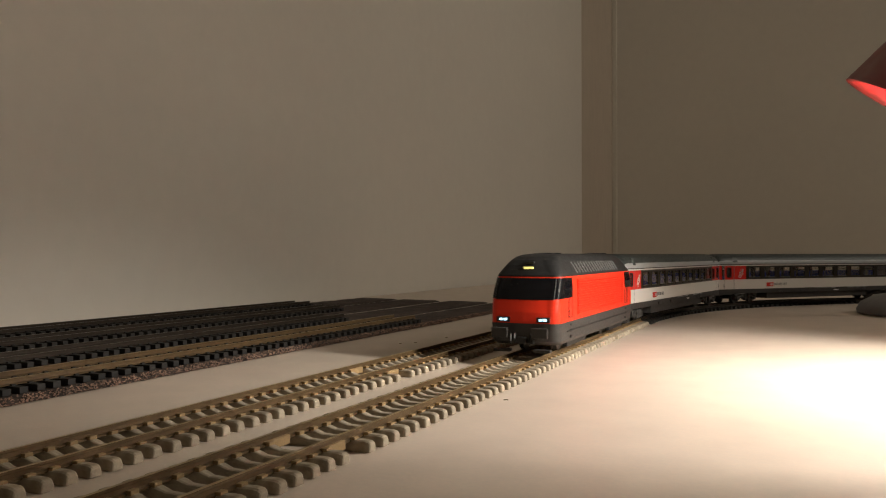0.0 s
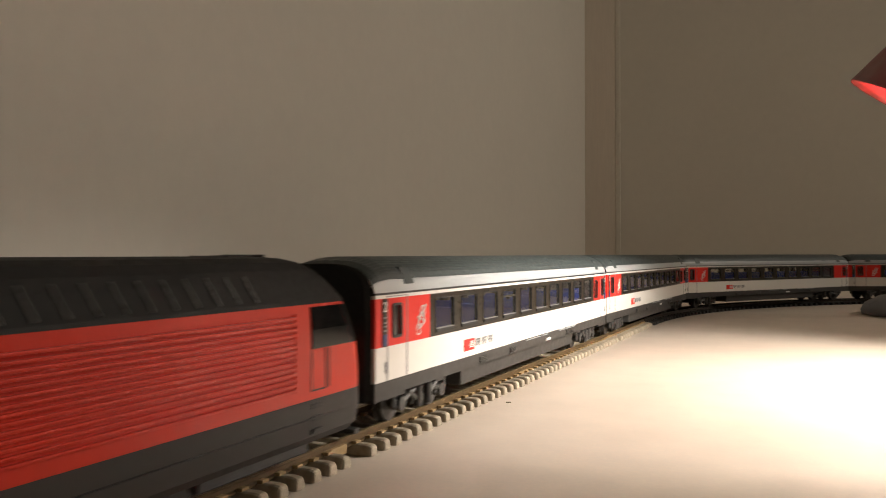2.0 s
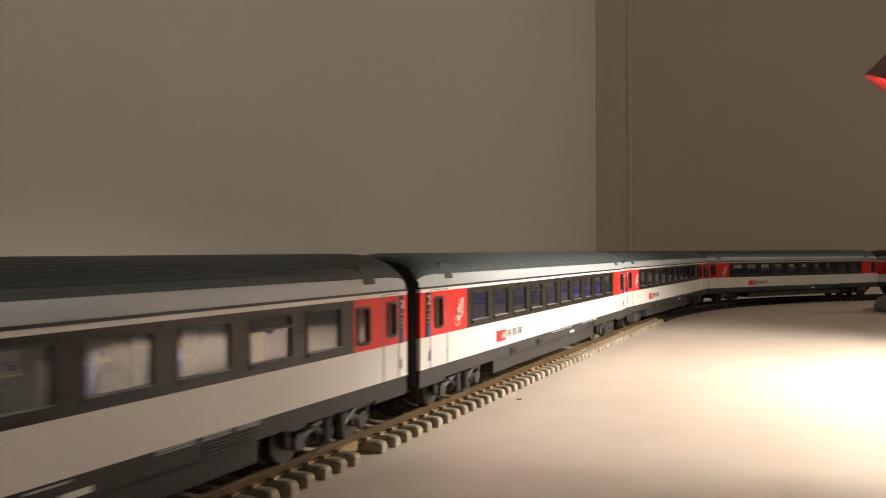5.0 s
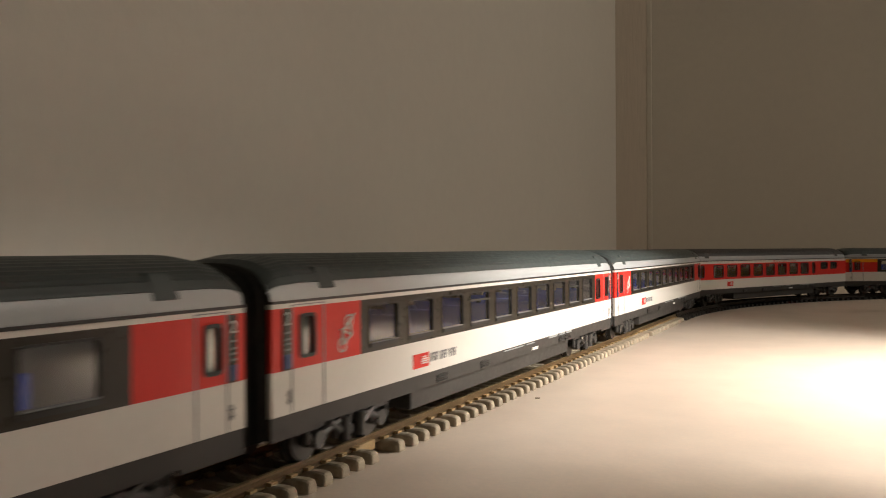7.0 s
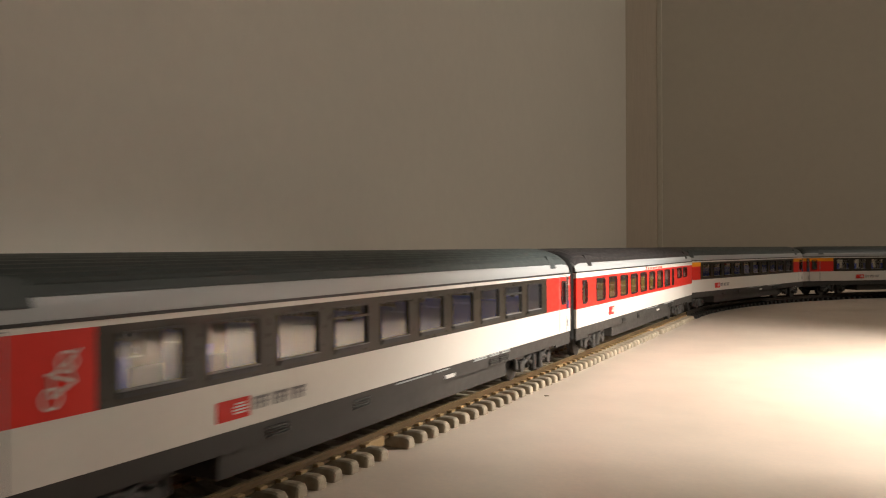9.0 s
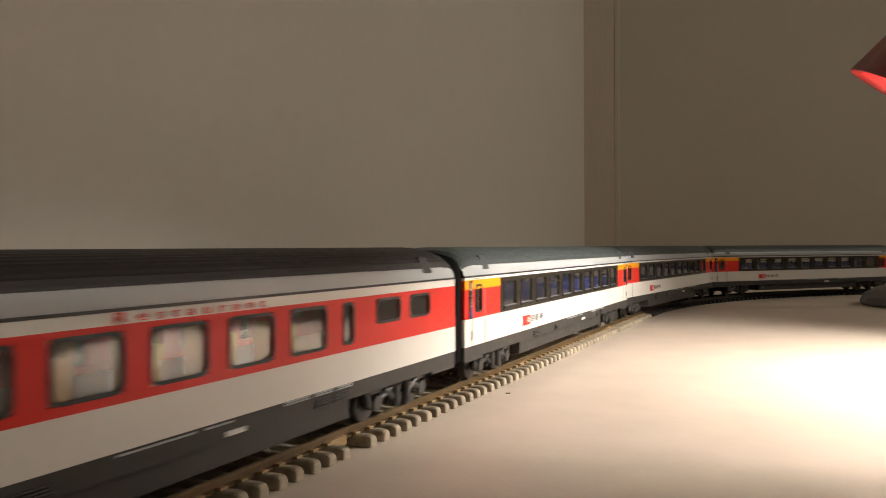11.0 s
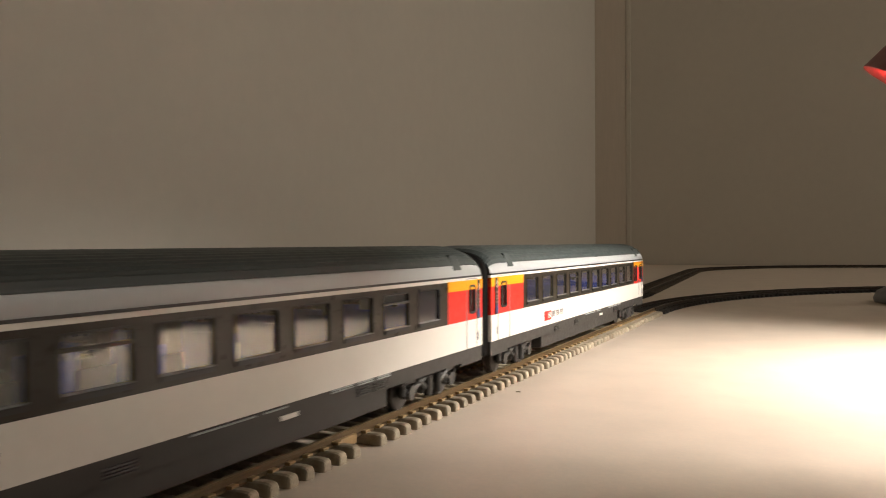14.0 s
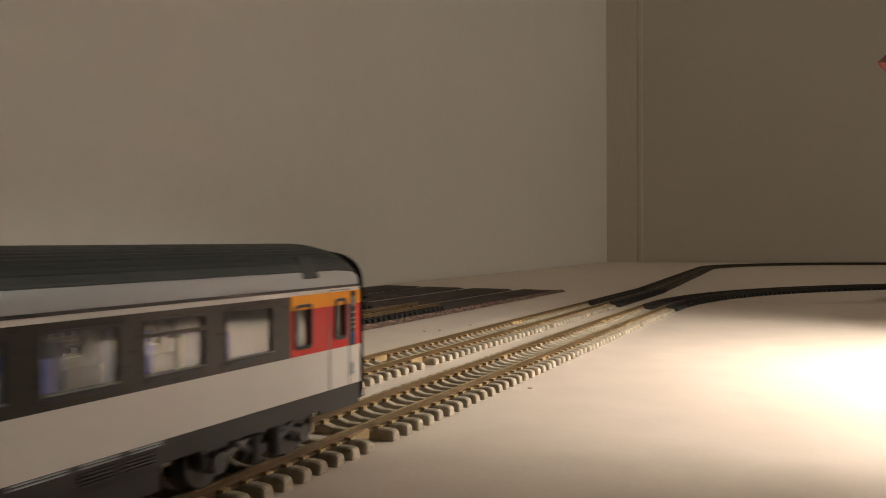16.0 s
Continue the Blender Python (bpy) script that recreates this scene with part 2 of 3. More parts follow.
# pale strip painted where the boxing's right edge catches the light
structure("lit_edge", boxes((-0.437, -0.425, NORTH - 0.004, NORTH, LOW, TOP), bevel=0.002), M_LIT_EDGE, "pale narrow vertical strip painted as the lit edge of the corner boxing")

table = empty("railway_table", "wide cream-painted plywood table carrying the model railway", "table")
part("table_top", boxes((WEST + 0.003, 1.35, -1.1, NORTH - 0.004, -0.018, 0.0), bevel=0.001), M_TABLE, table, "cream painted board with faint grain")
part("apron", boxes((WEST + 0.01, 1.33, -1.09, -1.07, -0.11, -0.019)), M_BOARD_EDGE, table)
for lx, ly in ((WEST + 0.05, -1.0), (1.28, -1.0), (WEST + 0.05, 1.88), (1.28, 1.88)):
    part("leg", boxes((lx - 0.03, lx + 0.03, ly - 0.03, ly + 0.03, LOW, -0.019), bevel=0.004), M_BOARD_EDGE, table)

# ---- tracks ----
NEAR_X, FAR_X, RAIL_TOP, SLEEPER_TOP = -0.1220, -0.1705, 0.0050, 0.0025
CURVE_Y, CURVE_R = 0.632, 0.470


def main_line(s):
    """Place and heading (radians to the right of north) at s metres along the main line."""
    if s < CURVE_Y:
        return NEAR_X, s, 0.0
    a = (s - CURVE_Y) / CURVE_R
    if a < math.pi:
        return NEAR_X + CURVE_R * (1 - math.cos(a)), CURVE_Y + CURVE_R * math.sin(a), a
    return NEAR_X + 2 * CURVE_R, CURVE_Y - (a - math.pi) * CURVE_R, math.pi


BACK_Y, BACK_R, BACK_TURN = 1.52, 0.38, -0.060


def back_line(s):
    """The second line: straight, leaning left past the siding, then right along the far wall."""
    if s < 0.83:
        return FAR_X, s, 0.0
    if s < BACK_Y:
        return FAR_X + (s - 0.83) * math.tan(BACK_TURN), s, BACK_TURN
    a = (s - BACK_Y) / BACK_R
    x0 = FAR_X + (BACK_Y - 0.83) * math.tan(BACK_TURN)
    if a < math.pi / 2 - BACK_TURN:
        h = BACK_TURN + a
        return x0 + BACK_R * (math.cos(BACK_TURN) - math.cos(h)), BACK_Y + BACK_R * (math.sin(h) - math.sin(BACK_TURN)), h
    d = (a - (math.pi / 2 - BACK_TURN)) * BACK_R
    return x0 + BACK_R * math.cos(BACK_TURN) + d, BACK_Y + BACK_R * (1 - math.sin(BACK_TURN)), math.pi / 2


RAIL_SECTION = ((-0.0013, 0.0), (0.0013, 0.0), (0.0013, 0.0004), (0.0004, 0.0007), (0.0004, 0.0017), (0.00055, 0.0019), (0.00055, 0.0025), (-0.00055, 0.0025), (-0.00055, 0.0019), (-0.0004, 0.0017), (-0.0004, 0.0007), (-0.0013, 0.0004))


def rail_mesh(line, s0, s1, side, z):
    bm = bmesh.new()
    rings = []
    steps = max(1, int((s1 - s0) / 0.03))
    for i in range(steps + 1):
        x, y, h = line(s0 + (s1 - s0) * i / steps)
        c, n = math.cos(h), math.sin(h)
        rings.append([(x + c * (u + side * 0.0088), y - n * (u + side * 0.0088), z + w) for u, w in RAIL_SECTION])
    loft(bm, rings)
    return bm


def concrete_sleeper_mesh():
    """Tapered block with a dipped middle, high shoulders and chamfered ends, with its four clips."""
    bm = bmesh.new()
    rings = []
    half = ((0.0163, 0.0015, 0.0020), (0.0161, 0.0018, 0.0025), (0.0156, 0.0020, 0.0029), (0.0146, 0.0021, 0.0031), (0.0125, 0.0021, 0.0031), (0.0060, 0.0019, 0.0027), (0.0035, 0.0016, 0.0019))
    for x, w, h in [(-a, b, c) for a, b, c in half] + [(0.0, 0.0015, 0.0018)] + list(half[::-1]):
        rings.append([(x, -w, 0.0001), (x, w, 0.0001), (x, w * 0.90, h * 0.62), (x, w * 0.74, h * 0.90), (x, w * 0.45, h), (x, -w * 0.45, h), (x, -w * 0.74, h * 0.90), (x, -w * 0.90, h * 0.62)])
    loft(bm, rings)
    return bm


def clip_mesh():
    bm = bmesh.new()
    for side in (-1, 1):
        for k in (-1, 1):
            cx = side * 0.0088 + k * 0.0017
            box(bm, cx - 0.0008, cx + 0.0008, -0.0012, 0.0012, 0.0025, 0.0036, bevel=0.0002)
    return bm


def wooden_sleeper_mesh():
    bm = bmesh.new()
    box(bm, -0.0165, 0.0165, -0.0018, 0.0018, 0.0, 0.0024, bevel=0.0002)
    for side in (-1, 1):
        for k in (-1, 1):
            cx = side * 0.0088 + k * 0.0018
            box(bm, cx - 0.0006, cx + 0.0006, -0.0009, 0.0009, 0.0022, 0.0030)
    return bm


rng = random.Random(4)
sleeper_src = clip_src = dark_src = None


def track(label, line, s0, s1, z, style, rail_mat, pitch=0.0069, gaps=(), group="tracks on the table"):
    """Two rails on single sleepers; gaps: stretches without sleepers, at the rail joints."""
    global sleeper_src, clip_src, dark_src
    t = empty("railway_track", label, "railway track", group)
    for side in (-1, 1):
        rail = part("rail", rail_mesh(line, s0, s1, side, z + SLEEPER_TOP), rail_mat, t)
        rail.data.materials.append(M_RAIL_TOP if rail_mat is M_RAIL else M_RAIL_TOP_DARK)
        for fc in rail.data.polygons:
            if fc.normal.z > 0.9 and fc.center.z > z + SLEEPER_TOP + 0.0022:
                fc.material_index = 1
    count = int((s1 - s0) / pitch)
    for i in range(count):
        s = s0 + 0.002 + i * pitch + rng.uniform(-0.0002, 0.0002)
        if any(a < s < b for a, b in gaps):
            continue
        x, y, h = line(s)
        m = pose(x + rng.uniform(-0.0002, 0.0002), y, z, 0, 0, -math.degrees(h) + rng.uniform(-0.6, 0.6))
        if style == "concrete":
            if sleeper_src is None:
                sleeper_src = part("sleeper", concrete_sleeper_mesh(), M_SLEEPER, t)
                sleeper_src.matrix_basis = m
                clip_src = part("rail_clip", clip_mesh(), M_CLIP, t)
                clip_src.matrix_basis = m
            else:
                share("sleeper", sleeper_src, t, m)
                share("rail_clip", clip_src, t, m)
        else:
            if dark_src is None:
                dark_src = part("sleeper", wooden_sleeper_mesh(), M_SLEEPER_DARK, t)
                dark_src.matrix_basis = m
            else:
                sl = share("sleeper", dark_src, t, m)
                if style == "brown":
                    sl.material_slots[0].link = "OBJECT"
                    sl.material_slots[0].material = M_SLEEPER_BROWN
    for a, b in gaps:
        for side in (-1, 1):
            x, y, h = line((a + b) / 2)
            part("rail_joiner", boxes((x + side * 0.0088 - 0.0014, x + side * 0.0088 + 0.0014, y - 0.0055, y + 0.0055, z + 0.0010, z + 0.0036), bevel=0.0003), M_CLIP, t, "brown rail joiner")
    return t


NEAR_GAPS = ((0.1790, 0.1866), (0.334, 0.3365), (0.497, 0.509))
FAR_GAPS = ((0.303, 0.315), (0.470, 0.481))
track("track with pale concrete sleepers and weathered brown rails", main_line, -0.12, 0.622, 0, "concrete", M_RAIL, gaps=NEAR_GAPS)
track("track with pale concrete sleepers beside the main line", back_line, -0.12, 0.645, 0, "concrete", M_RAIL, gaps=FAR_GAPS)
track("curved track with black sleepers", main_line, 0.626, 2.8, 0, "dark", M_RAIL_DARK, pitch=0.0080)
track("short track with black sleepers", back_line, 0.649, 0.86, 0, "dark", M_RAIL_DARK)
track("brown track turning along the far wall", back_line, 0.863, 2.95, 0, "brown", M_RAIL_DARK, pitch=0.0085)

BED_Z = 0.0018
BEDS = ((-0.2800, 0.558, 0.828), (-0.3380, 0.551, 0.825), (-0.3985, 0.645, 0.832), (-0.4590, 0.688, 0.845))
for bx, rail_end, bed_end in BEDS:
    bed = empty("ballast_bed", "dark brown granular ballast strip under a siding", "ballast bed", "siding beds")
    bm = bmesh.new()
    rings = []
    r2 = random.Random(int(-bx * 1e4))
    n = 330
    for i in range(n + 1):
        y = -0.35 + (bed_end + 0.35) * i / n
        j = [r2.uniform(-0.0006, 0.0006) for _ in range(8)]
        prof = ((-0.0265, 0.0002), (-0.0235, BED_Z * 0.6), (-0.0205, BED_Z), (-0.006, BED_Z), (0.006, BED_Z), (0.0205, BED_Z), (0.0235, BED_Z * 0.6), (0.0265, 0.0002))
        rings.append([(bx + u + k, y, max(0.0002, w - 0.0002 + 0.7 * k)) for (u, w), k in zip(prof, j)])
    loft(bm, rings, closed=False, cap=False)
    part("bed", bm, M_BALLAST, bed)
    if bx > -0.30:
        bm = bmesh.new()
        for i in range(4600):
            y = r2.uniform(0.0, bed_end)
            q = r2.random()
            px, pz = bx + 0.0205 + 0.0065 * q, BED_Z * (1 - q) + 0.0003
            sz = r2.uniform(0.00032, 0.00070)
            v = [bm.verts.new((px + a * sz * r2.uniform(0.6, 1.2), y + b * sz * r2.uniform(0.6, 1.2), pz + c * sz * r2.uniform(0.6, 1.2))) for a, b, c in ((1, 0, 0), (-1, 0, 0), (0, 1, 0), (0, -1, 0), (0, 0, 1))]
            for a, b in ((0, 2), (2, 1), (1, 3), (3, 0)):
                bm.faces.new((v[a], v[b], v[4]))
        tagged(part("loose_ballast", bm, M_STONE, bed), kind="stuff")
    track("siding with black sleepers and brown rails", lambda s, bx=bx: (bx, s, 0.0), -0.30, rail_end, BED_Z, "dark", M_RAIL_DARK if bx < -0.30 else M_RAIL, pitch=0.0072, group="sidings by the wall")

# ---- desk lamp ----
lamp = empty("desk_lamp", "red desk lamp with a grey round foot, lit", "desk lamp")
FOOT = Vector((0.117, 0.822, 0.0))
bm = bmesh.new()
rings = []
for r, z in ((0.074, 0.0005), (0.075, 0.004), (0.072, 0.010), (0.060, 0.0165), (0.03, 0.021), (0.012, 0.024)):
    rings.append([(FOOT.x + r * math.cos(q * math.tau / 40), FOOT.y + r * math.sin(q * math.tau / 40), z) for q in range(40)])
loft(bm, rings)
part("foot", bm, M_LAMP_GREY, lamp, "dark grey rounded lamp foot", smooth=True)
RIM, TILT = 0.075, 32
CORNER = Vector((0.0176, 0.381, 0.1238))
TURN = pose(0, 0, 0, 0, 0, -13) @ pose(0, 0, 0, 0, TILT, 0)
SHADE = Matrix.Translation(CORNER + TURN @ Vector((RIM, 0, 0))) @ TURN
NECK = SHADE @ Vector((0, 0, 0.126))
bm = bmesh.new()
curve = [FOOT + Vector((0, 0, 0.02)), FOOT + Vector((0.02, 0.0, 0.14)), FOOT + Vector((0.045, -0.04, 0.25)), FOOT + Vector((0.068, -0.16, 0.285)), NECK + Vector((0.030, 0.04, 0.08)), NECK]
for a, b in zip(curve, curve[1:]):
    tube(bm, a, b, 0.006)
    bmesh.ops.create_icosphere(bm, subdivisions=2, radius=0.0062, matrix=Matrix.Translation(b))
part("arm", bm, M_LAMP_GREY, lamp, "grey bent lamp arm", smooth=True)
bm = bmesh.new()
prof = ((1.0, 0.0), (0.985, 0.004), (0.86, 0.040), (0.68, 0.080), (0.50, 0.108), (0.24, 0.122), (0.20, 0.128), (0.15, 0.124), (0.20, 0.118), (0.46, 0.104), (0.65, 0.078), (0.83, 0.038), (0.955, 0.004), (0.975, 0.0))


def turned(profile):
    return [[SHADE @ Vector((RIM * r * math.cos(q * math.tau / 48), RIM * r * math.sin(q * math.tau / 48), z)) for q in range(48)] for r, z in profile]


loft(bm, turned(prof + prof[:1]), cap=False)
shade = part("shade", bm, M_LAMP_RED, lamp, "dark red enamel lamp shade", smooth=True)
# white lining added deep in the shade, unseen, to scatter untinted light
bm = bmesh.new()
loft(bm, turned(((0.855, 0.026), (0.82, 0.037), (0.64, 0.077), (0.45, 0.1025), (0.19, 0.1165), (0.18, 0.1160), (0.44, 0.1015), (0.63, 0.0763), (0.81, 0.0363), (0.845, 0.0256))), cap=False)
part("reflector", bm, M_LAMP_WHITE, shade, "white lining added out of sight in the shade to spread its light", smooth=True)
# ---- crumbs on the board ----
for cx, cy, cl, ca in ((-0.0992, 0.2801, 0.0017, 20), (-0.208, 0.475, 0.0020, 70), (-0.219, 0.432, 0.0013, 10), (-0.213, 0.440, 0.0018, 40)):
    chip = tagged(part("wood_chip", boxes((-cl / 2, cl / 2, -0.0003, 0.0003, 0.0, 0.0004), bevel=0.0001), M_CHIP), "tiny dark splinter lying on the board", "wood chip", "crumbs on the board")
    chip.matrix_basis = pose(cx, cy, 0.0, 0, 0, ca)

# ---- coaches ----
COACH, HALF_W = 0.2712, 0.0163
PIVOT = COACH / 2 - 0.0345
Z_SOLE, Z_FLOOR, Z_BAND0, Z_WIN0, Z_WIN1, Z_BAND1, Z_GUTTER, Z_ROOF = 0.0088, 0.0140, 0.0234, 0.0251, 0.0352, 0.0366, 0.0376, 0.0382


def along(xi):
    """Local y of a point xi metres behind the coach's front end."""
    return -COACH / 2 + xi


def roof_ring(y, k, drop, low, high):
    """Cross-section of the roof shell between two fractions of its arc, seen from the right shoulder over the top."""
    pts = []
    n = 44
    for i in range(n + 1):
        f = low + (high - low) * i / n
        a = f * math.pi
        c, s = math.cos(a), math.sin(a)
        x = math.copysign(abs(c) ** 0.72, c) * HALF_W
        z = Z_ROOF + (0.0480 - drop - Z_ROOF) * abs(s) ** 0.86
        ridge = 0.00013 if (i % 2 and 0.15 < f < 0.85) else 0.0
        pts.append((x * k, y, z + ridge))
    return pts


def roof_shell(low, high, lift=0.0):
    bm = bmesh.new()
    ys = [(e * (COACH / 2 - a), k, d) for e, a, k, d in ((-1, 0.0, 0.978, 0.0036), (-1, 0.0014, 0.992, 0.0023), (-1, 0.0035, 1.0, 0.0010), (-1, 0.0095, 1.0, 0.0), (1, COACH / 2, 1.0, 0.0), (1, 0.0095, 1.0, 0.0), (1, 0.0035, 1.0, 0.0010), (1, 0.0014, 0.992, 0.0023), (1, 0.0, 0.978, 0.0036))]
    loft(bm, [[(x, y, z + lift) for x, y, z in roof_ring(y, k, d, low, high)] for y, k, d in ys], closed=False, cap=False)
    return bm


def window_ring(y0, y1, z0, z1, x, t, w, c=0.0010):
    """A rounded rubber frame round a window."""
    bm = bmesh.new()
    rings = []
    for off, xx in ((0.0, x), (0.0, x + t), (w, x + t), (w, x)):
        a0, a1, b0, b1 = y0 + off, y1 - off, z0 + off, z1 - off
        cc = max(c - off * 0.5, 0.0003)
        pts = []
        for cy, cz, st in ((a1 - cc, b1 - cc, 0), (a0 + cc, b1 - cc, 1), (a0 + cc, b0 + cc, 2), (a1 - cc, b0 + cc, 3)):
            for q in range(3):
                an = (st + q / 2) * math.pi / 2
                pts.append((xx, cy + cc * math.cos(an), cz + cc * math.sin(an)))
        rings.append(pts)
    loft(bm, rings + [rings[0]], cap=False)
    return bm


def bogie_mesh(side):
    x0, x1 = (0.0112, 0.0132) if side > 0 else (-0.0132, -0.0112)
    bm = bmesh.new()
    s = 1 if side > 0 else -1
    for k in (-1, 1):
        wy = k * 0.0140
        tube(bm, (s * 0.0105, wy, 0.0053), (s * 0.0140, wy, 0.0053), 0.0021, seg=14)
        box(bm, x0, x1, wy - 0.0030, wy + 0.0030, 0.0040, 0.0066, bevel=0.0005)
        for j in (-1, 1):
            tube(bm, (s * 0.0126, wy + j * 0.0036, 0.0048), (s * 0.0126, wy + j * 0.0036, 0.0092), 0.0009, seg=8)
        tube(bm, (s * 0.0130, k * 0.0030, 0.0088), (s * 0.0130, wy + k * 0.001, 0.0052), 0.0010, seg=8)
        tube(bm, (s * 0.0134, k * 0.0100, 0.0086), (s * 0.0134, k * 0.0030, 0.0046), 0.0009, seg=8)
        tube(bm, (s * 0.0138, k * 0.0034, 0.0030), (s * 0.0138, k * 0.0034, 0.0088), 0.0014, seg=10)
    box(bm, x0, x1, -0.0190, 0.0190, 0.0078, 0.0094, bevel=0.0004)
    box(bm, x0, x1, -0.0060, 0.0060, 0.0036, 0.0060, bevel=0.0005)
    return bm


def wheelset_mesh():
    bm = bmesh.new()
    for s in (-1, 1):
        tube(bm, (s * 0.0076, 0, 0), (s * 0.0096, 0, 0), 0.0053, seg=22)
        tube(bm, (s * 0.0070, 0, 0), (s * 0.0076, 0, 0), 0.0060, seg=22)
    tube(bm, (-0.0105, 0, 0), (0.0105, 0, 0), 0.0011, seg=8)
    return bm


def bogie(parent, y):
    b = part("bogie", boxes((-0.011, 0.011, -0.006, 0.006, 0.0050, 0.0088), bevel=0.0005), M_BOGIE, parent, "dark grey bogie")
    b.matrix_basis = pose(0, y, 0)
    for side in (-1, 1):
        part("side_frame", bogie_mesh(side), M_BOGIE, b)
    w = part("wheelset", wheelset_mesh(), M_STEEL, b, "bright-rimmed steel wheels on an axle")
    w.matrix_basis = pose(0, -0.0140, 0.0053)
    share("wheelset", w, b, pose(0, 0.0140, 0.0053))
    return b


def side_text(xi, z, x=HALF_W):
    """Pose of writing on the right side, reading towards the rear."""
    return Matrix(((0, 0, 1, x + 0.00022), (1, 0, 0, along(xi)), (0, 1, 0, z), (0, 0, 0, 1)))


def coach(kind, rear_window, label, category="railway coach"):
    c = empty("passenger_coach", label, category, "coaches of the train")
    diner, first = kind == "diner", kind == "first"
    L = COACH
    Z_BAND0, Z_BAND1 = (0.0221, 0.0354) if diner else (0.0234, 0.0366)
    Z_WIN0, Z_WIN1 = (0.0238, 0.0343) if diner else (0.0251, 0.0352)
    door0, door1 = 0.0068, 0.0188
    band0, band1 = 0.0344, L - 0.0284
    windows = [(0.0383 + i * 0.0204, 0.0147) for i in range(10)]
    transom = {3, 8}
    if diner:
        windows = [(0.0296 + i * 0.0212, 0.0152) for i in range(8)] + [(L - 0.0533, 0.0141), (L - 0.0333, 0.0138)]
        transom = set()
    roof_mat = M_ROOF_DINER if diner else M_ROOF
    part("roof", roof_shell(0.102, 0.898), roof_mat, c, "dark grey ribbed coach roof", smooth=False)
    for lo, hi in ((0.0, 0.105), (0.895, 1.0)):
        part("roof_shoulder", roof_shell(lo, hi, -0.0002 if lo == 0.0 else -0.00025), M_SHOULDER, c, "light grey roof shoulder", smooth=True)
    part("underframe", boxes((-0.0152, 0.0152, along(0.001), along(L - 0.001), 0.0100, Z_FLOOR - 0.0002), bevel=0.0003), M_UNDER, c)
    part("equipment_box", boxes((-0.0140, 0.0140, along(0.064), along(L - 0.064), 0.0042, 0.0099), bevel=0.0005), M_UNDER, c, "grey equipment housing between the bogies")
    part("interior_floor", boxes((-0.0150, 0.0150, along(0.002), along(L - 0.002), Z_FLOOR, Z_FLOOR + 0.001)), M_FLOOR_IN, c)
    for e, ys in (("front", (0.0, 0.0012)), ("rear", (L - 0.0012, L))):
        part("end_wall", boxes((-0.0156, 0.0156, along(ys[0]) + 0.0001, along(ys[1]) - 0.0001, 0.0090, 0.0400), bevel=0.0004), M_BAND, c, "dark end wall")
        y = along(ys[0]) - 0.0036 if e == "front" else along(ys[1])
        bl = bmesh.new()
        folds = []
        for k in range(11):
            g = 0.0005 * (k % 2)
            arch = [((0.0150 - g) * math.copysign(abs(math.cos(q * math.pi / 16)) ** 0.7, math.cos(q * math.pi / 16)), 0.0380 + (0.0082 - g) * math.sin(q * math.pi / 16) ** 0.85) for q in range(17)]
            arch += [(-0.0150 + g, 0.0095), (0.0150 - g, 0.0095)]
            folds.append([(x, y + k * 0.00036, z) for x, z in arch])
        loft(bl, folds)
        part("gangway_bellows", bl, M_RUBBER, c, "black ribbed gangway bellows")
        yc = along(-0.0035) if e == "front" else along(L + 0.0035)
        part("coupler", boxes((-0.002, 0.002, min(yc, y), max(yc, y) + 0.002, 0.0055, 0.0085), bevel=0.0003), M_BLACK, c)
        for k in (-1, 1):
            bb = bmesh.new()
            d = -1 if e == "front" else 1
            y1 = along(0) if e == "front" else along(L)
            tube(bb, (k * 0.0098, y1, 0.0112), (k * 0.0098, y1 + d * 0.0022, 0.0112), 0.0011, seg=8)
            box(bb, k * 0.0098 - 0.0026, k * 0.0098 + 0.0026, y1 + d * 0.0020, y1 + d * 0.0026, 0.0096, 0.0128, bevel=0.0003)
            part("buffer", bb, M_BLACK, c)
    for s in (1, -1):
        def sheet(xi0, xi1, z0, z1, dx=0.0, thick=0.0012):
            a, b = (HALF_W - thick, HALF_W + dx) if s > 0 else (-HALF_W - dx, -HALF_W + thick)
            return (a, b, along(xi0), along(xi1), z0, z1)

        part("side_panel", boxes(sheet(0, L, Z_FLOOR, Z_BAND0)), M_WHITE, c, "white lower side")
        part("side_strip", boxes(sheet(0, L, Z_BAND1, Z_GUTTER)), M_WHITE, c, "white strip above the windows")
        part("gutter", boxes(sheet(0, L, Z_GUTTER, Z_ROOF, 0.0002)), M_BLACK, c, "thin black rain gutter")
        part("sole_bar", boxes(sheet(0, 0.0175, Z_SOLE, Z_FLOOR, -0.0003), sheet(0.0175, L - 0.0175, 0.0098, Z_FLOOR, -0.0003), sheet(L - 0.0175, L, Z_SOLE, Z_FLOOR, -0.0003)), M_UNDER, c, "dark grey sole bar")
        # window band: solid bars above, below and between the openings
        runs, at = [], band0 if not diner else 0.0
        band_end = band1 if not diner else L
        holes = list(windows)
        if diner:
            holes = sorted([(0.0082, 0.0079), (L - 0.0706, 0.0056)] + holes)
        for w0, ww in holes:
            runs.append((at, w0))
            at = w0 + ww
        runs.append((at, band_end))
        b0 = 0.0 if diner else band0
        dims = [sheet(b0, band_end, Z_BAND0, Z_WIN0), sheet(b0, band_end, Z_WIN1, Z_BAND1)] + [sheet(a, b, Z_WIN0, Z_WIN1) for a, b in runs]
        part("window_band", boxes(*dims), M_COACH_RED if diner else M_BAND, c, "red window band" if diner else "dark window band")
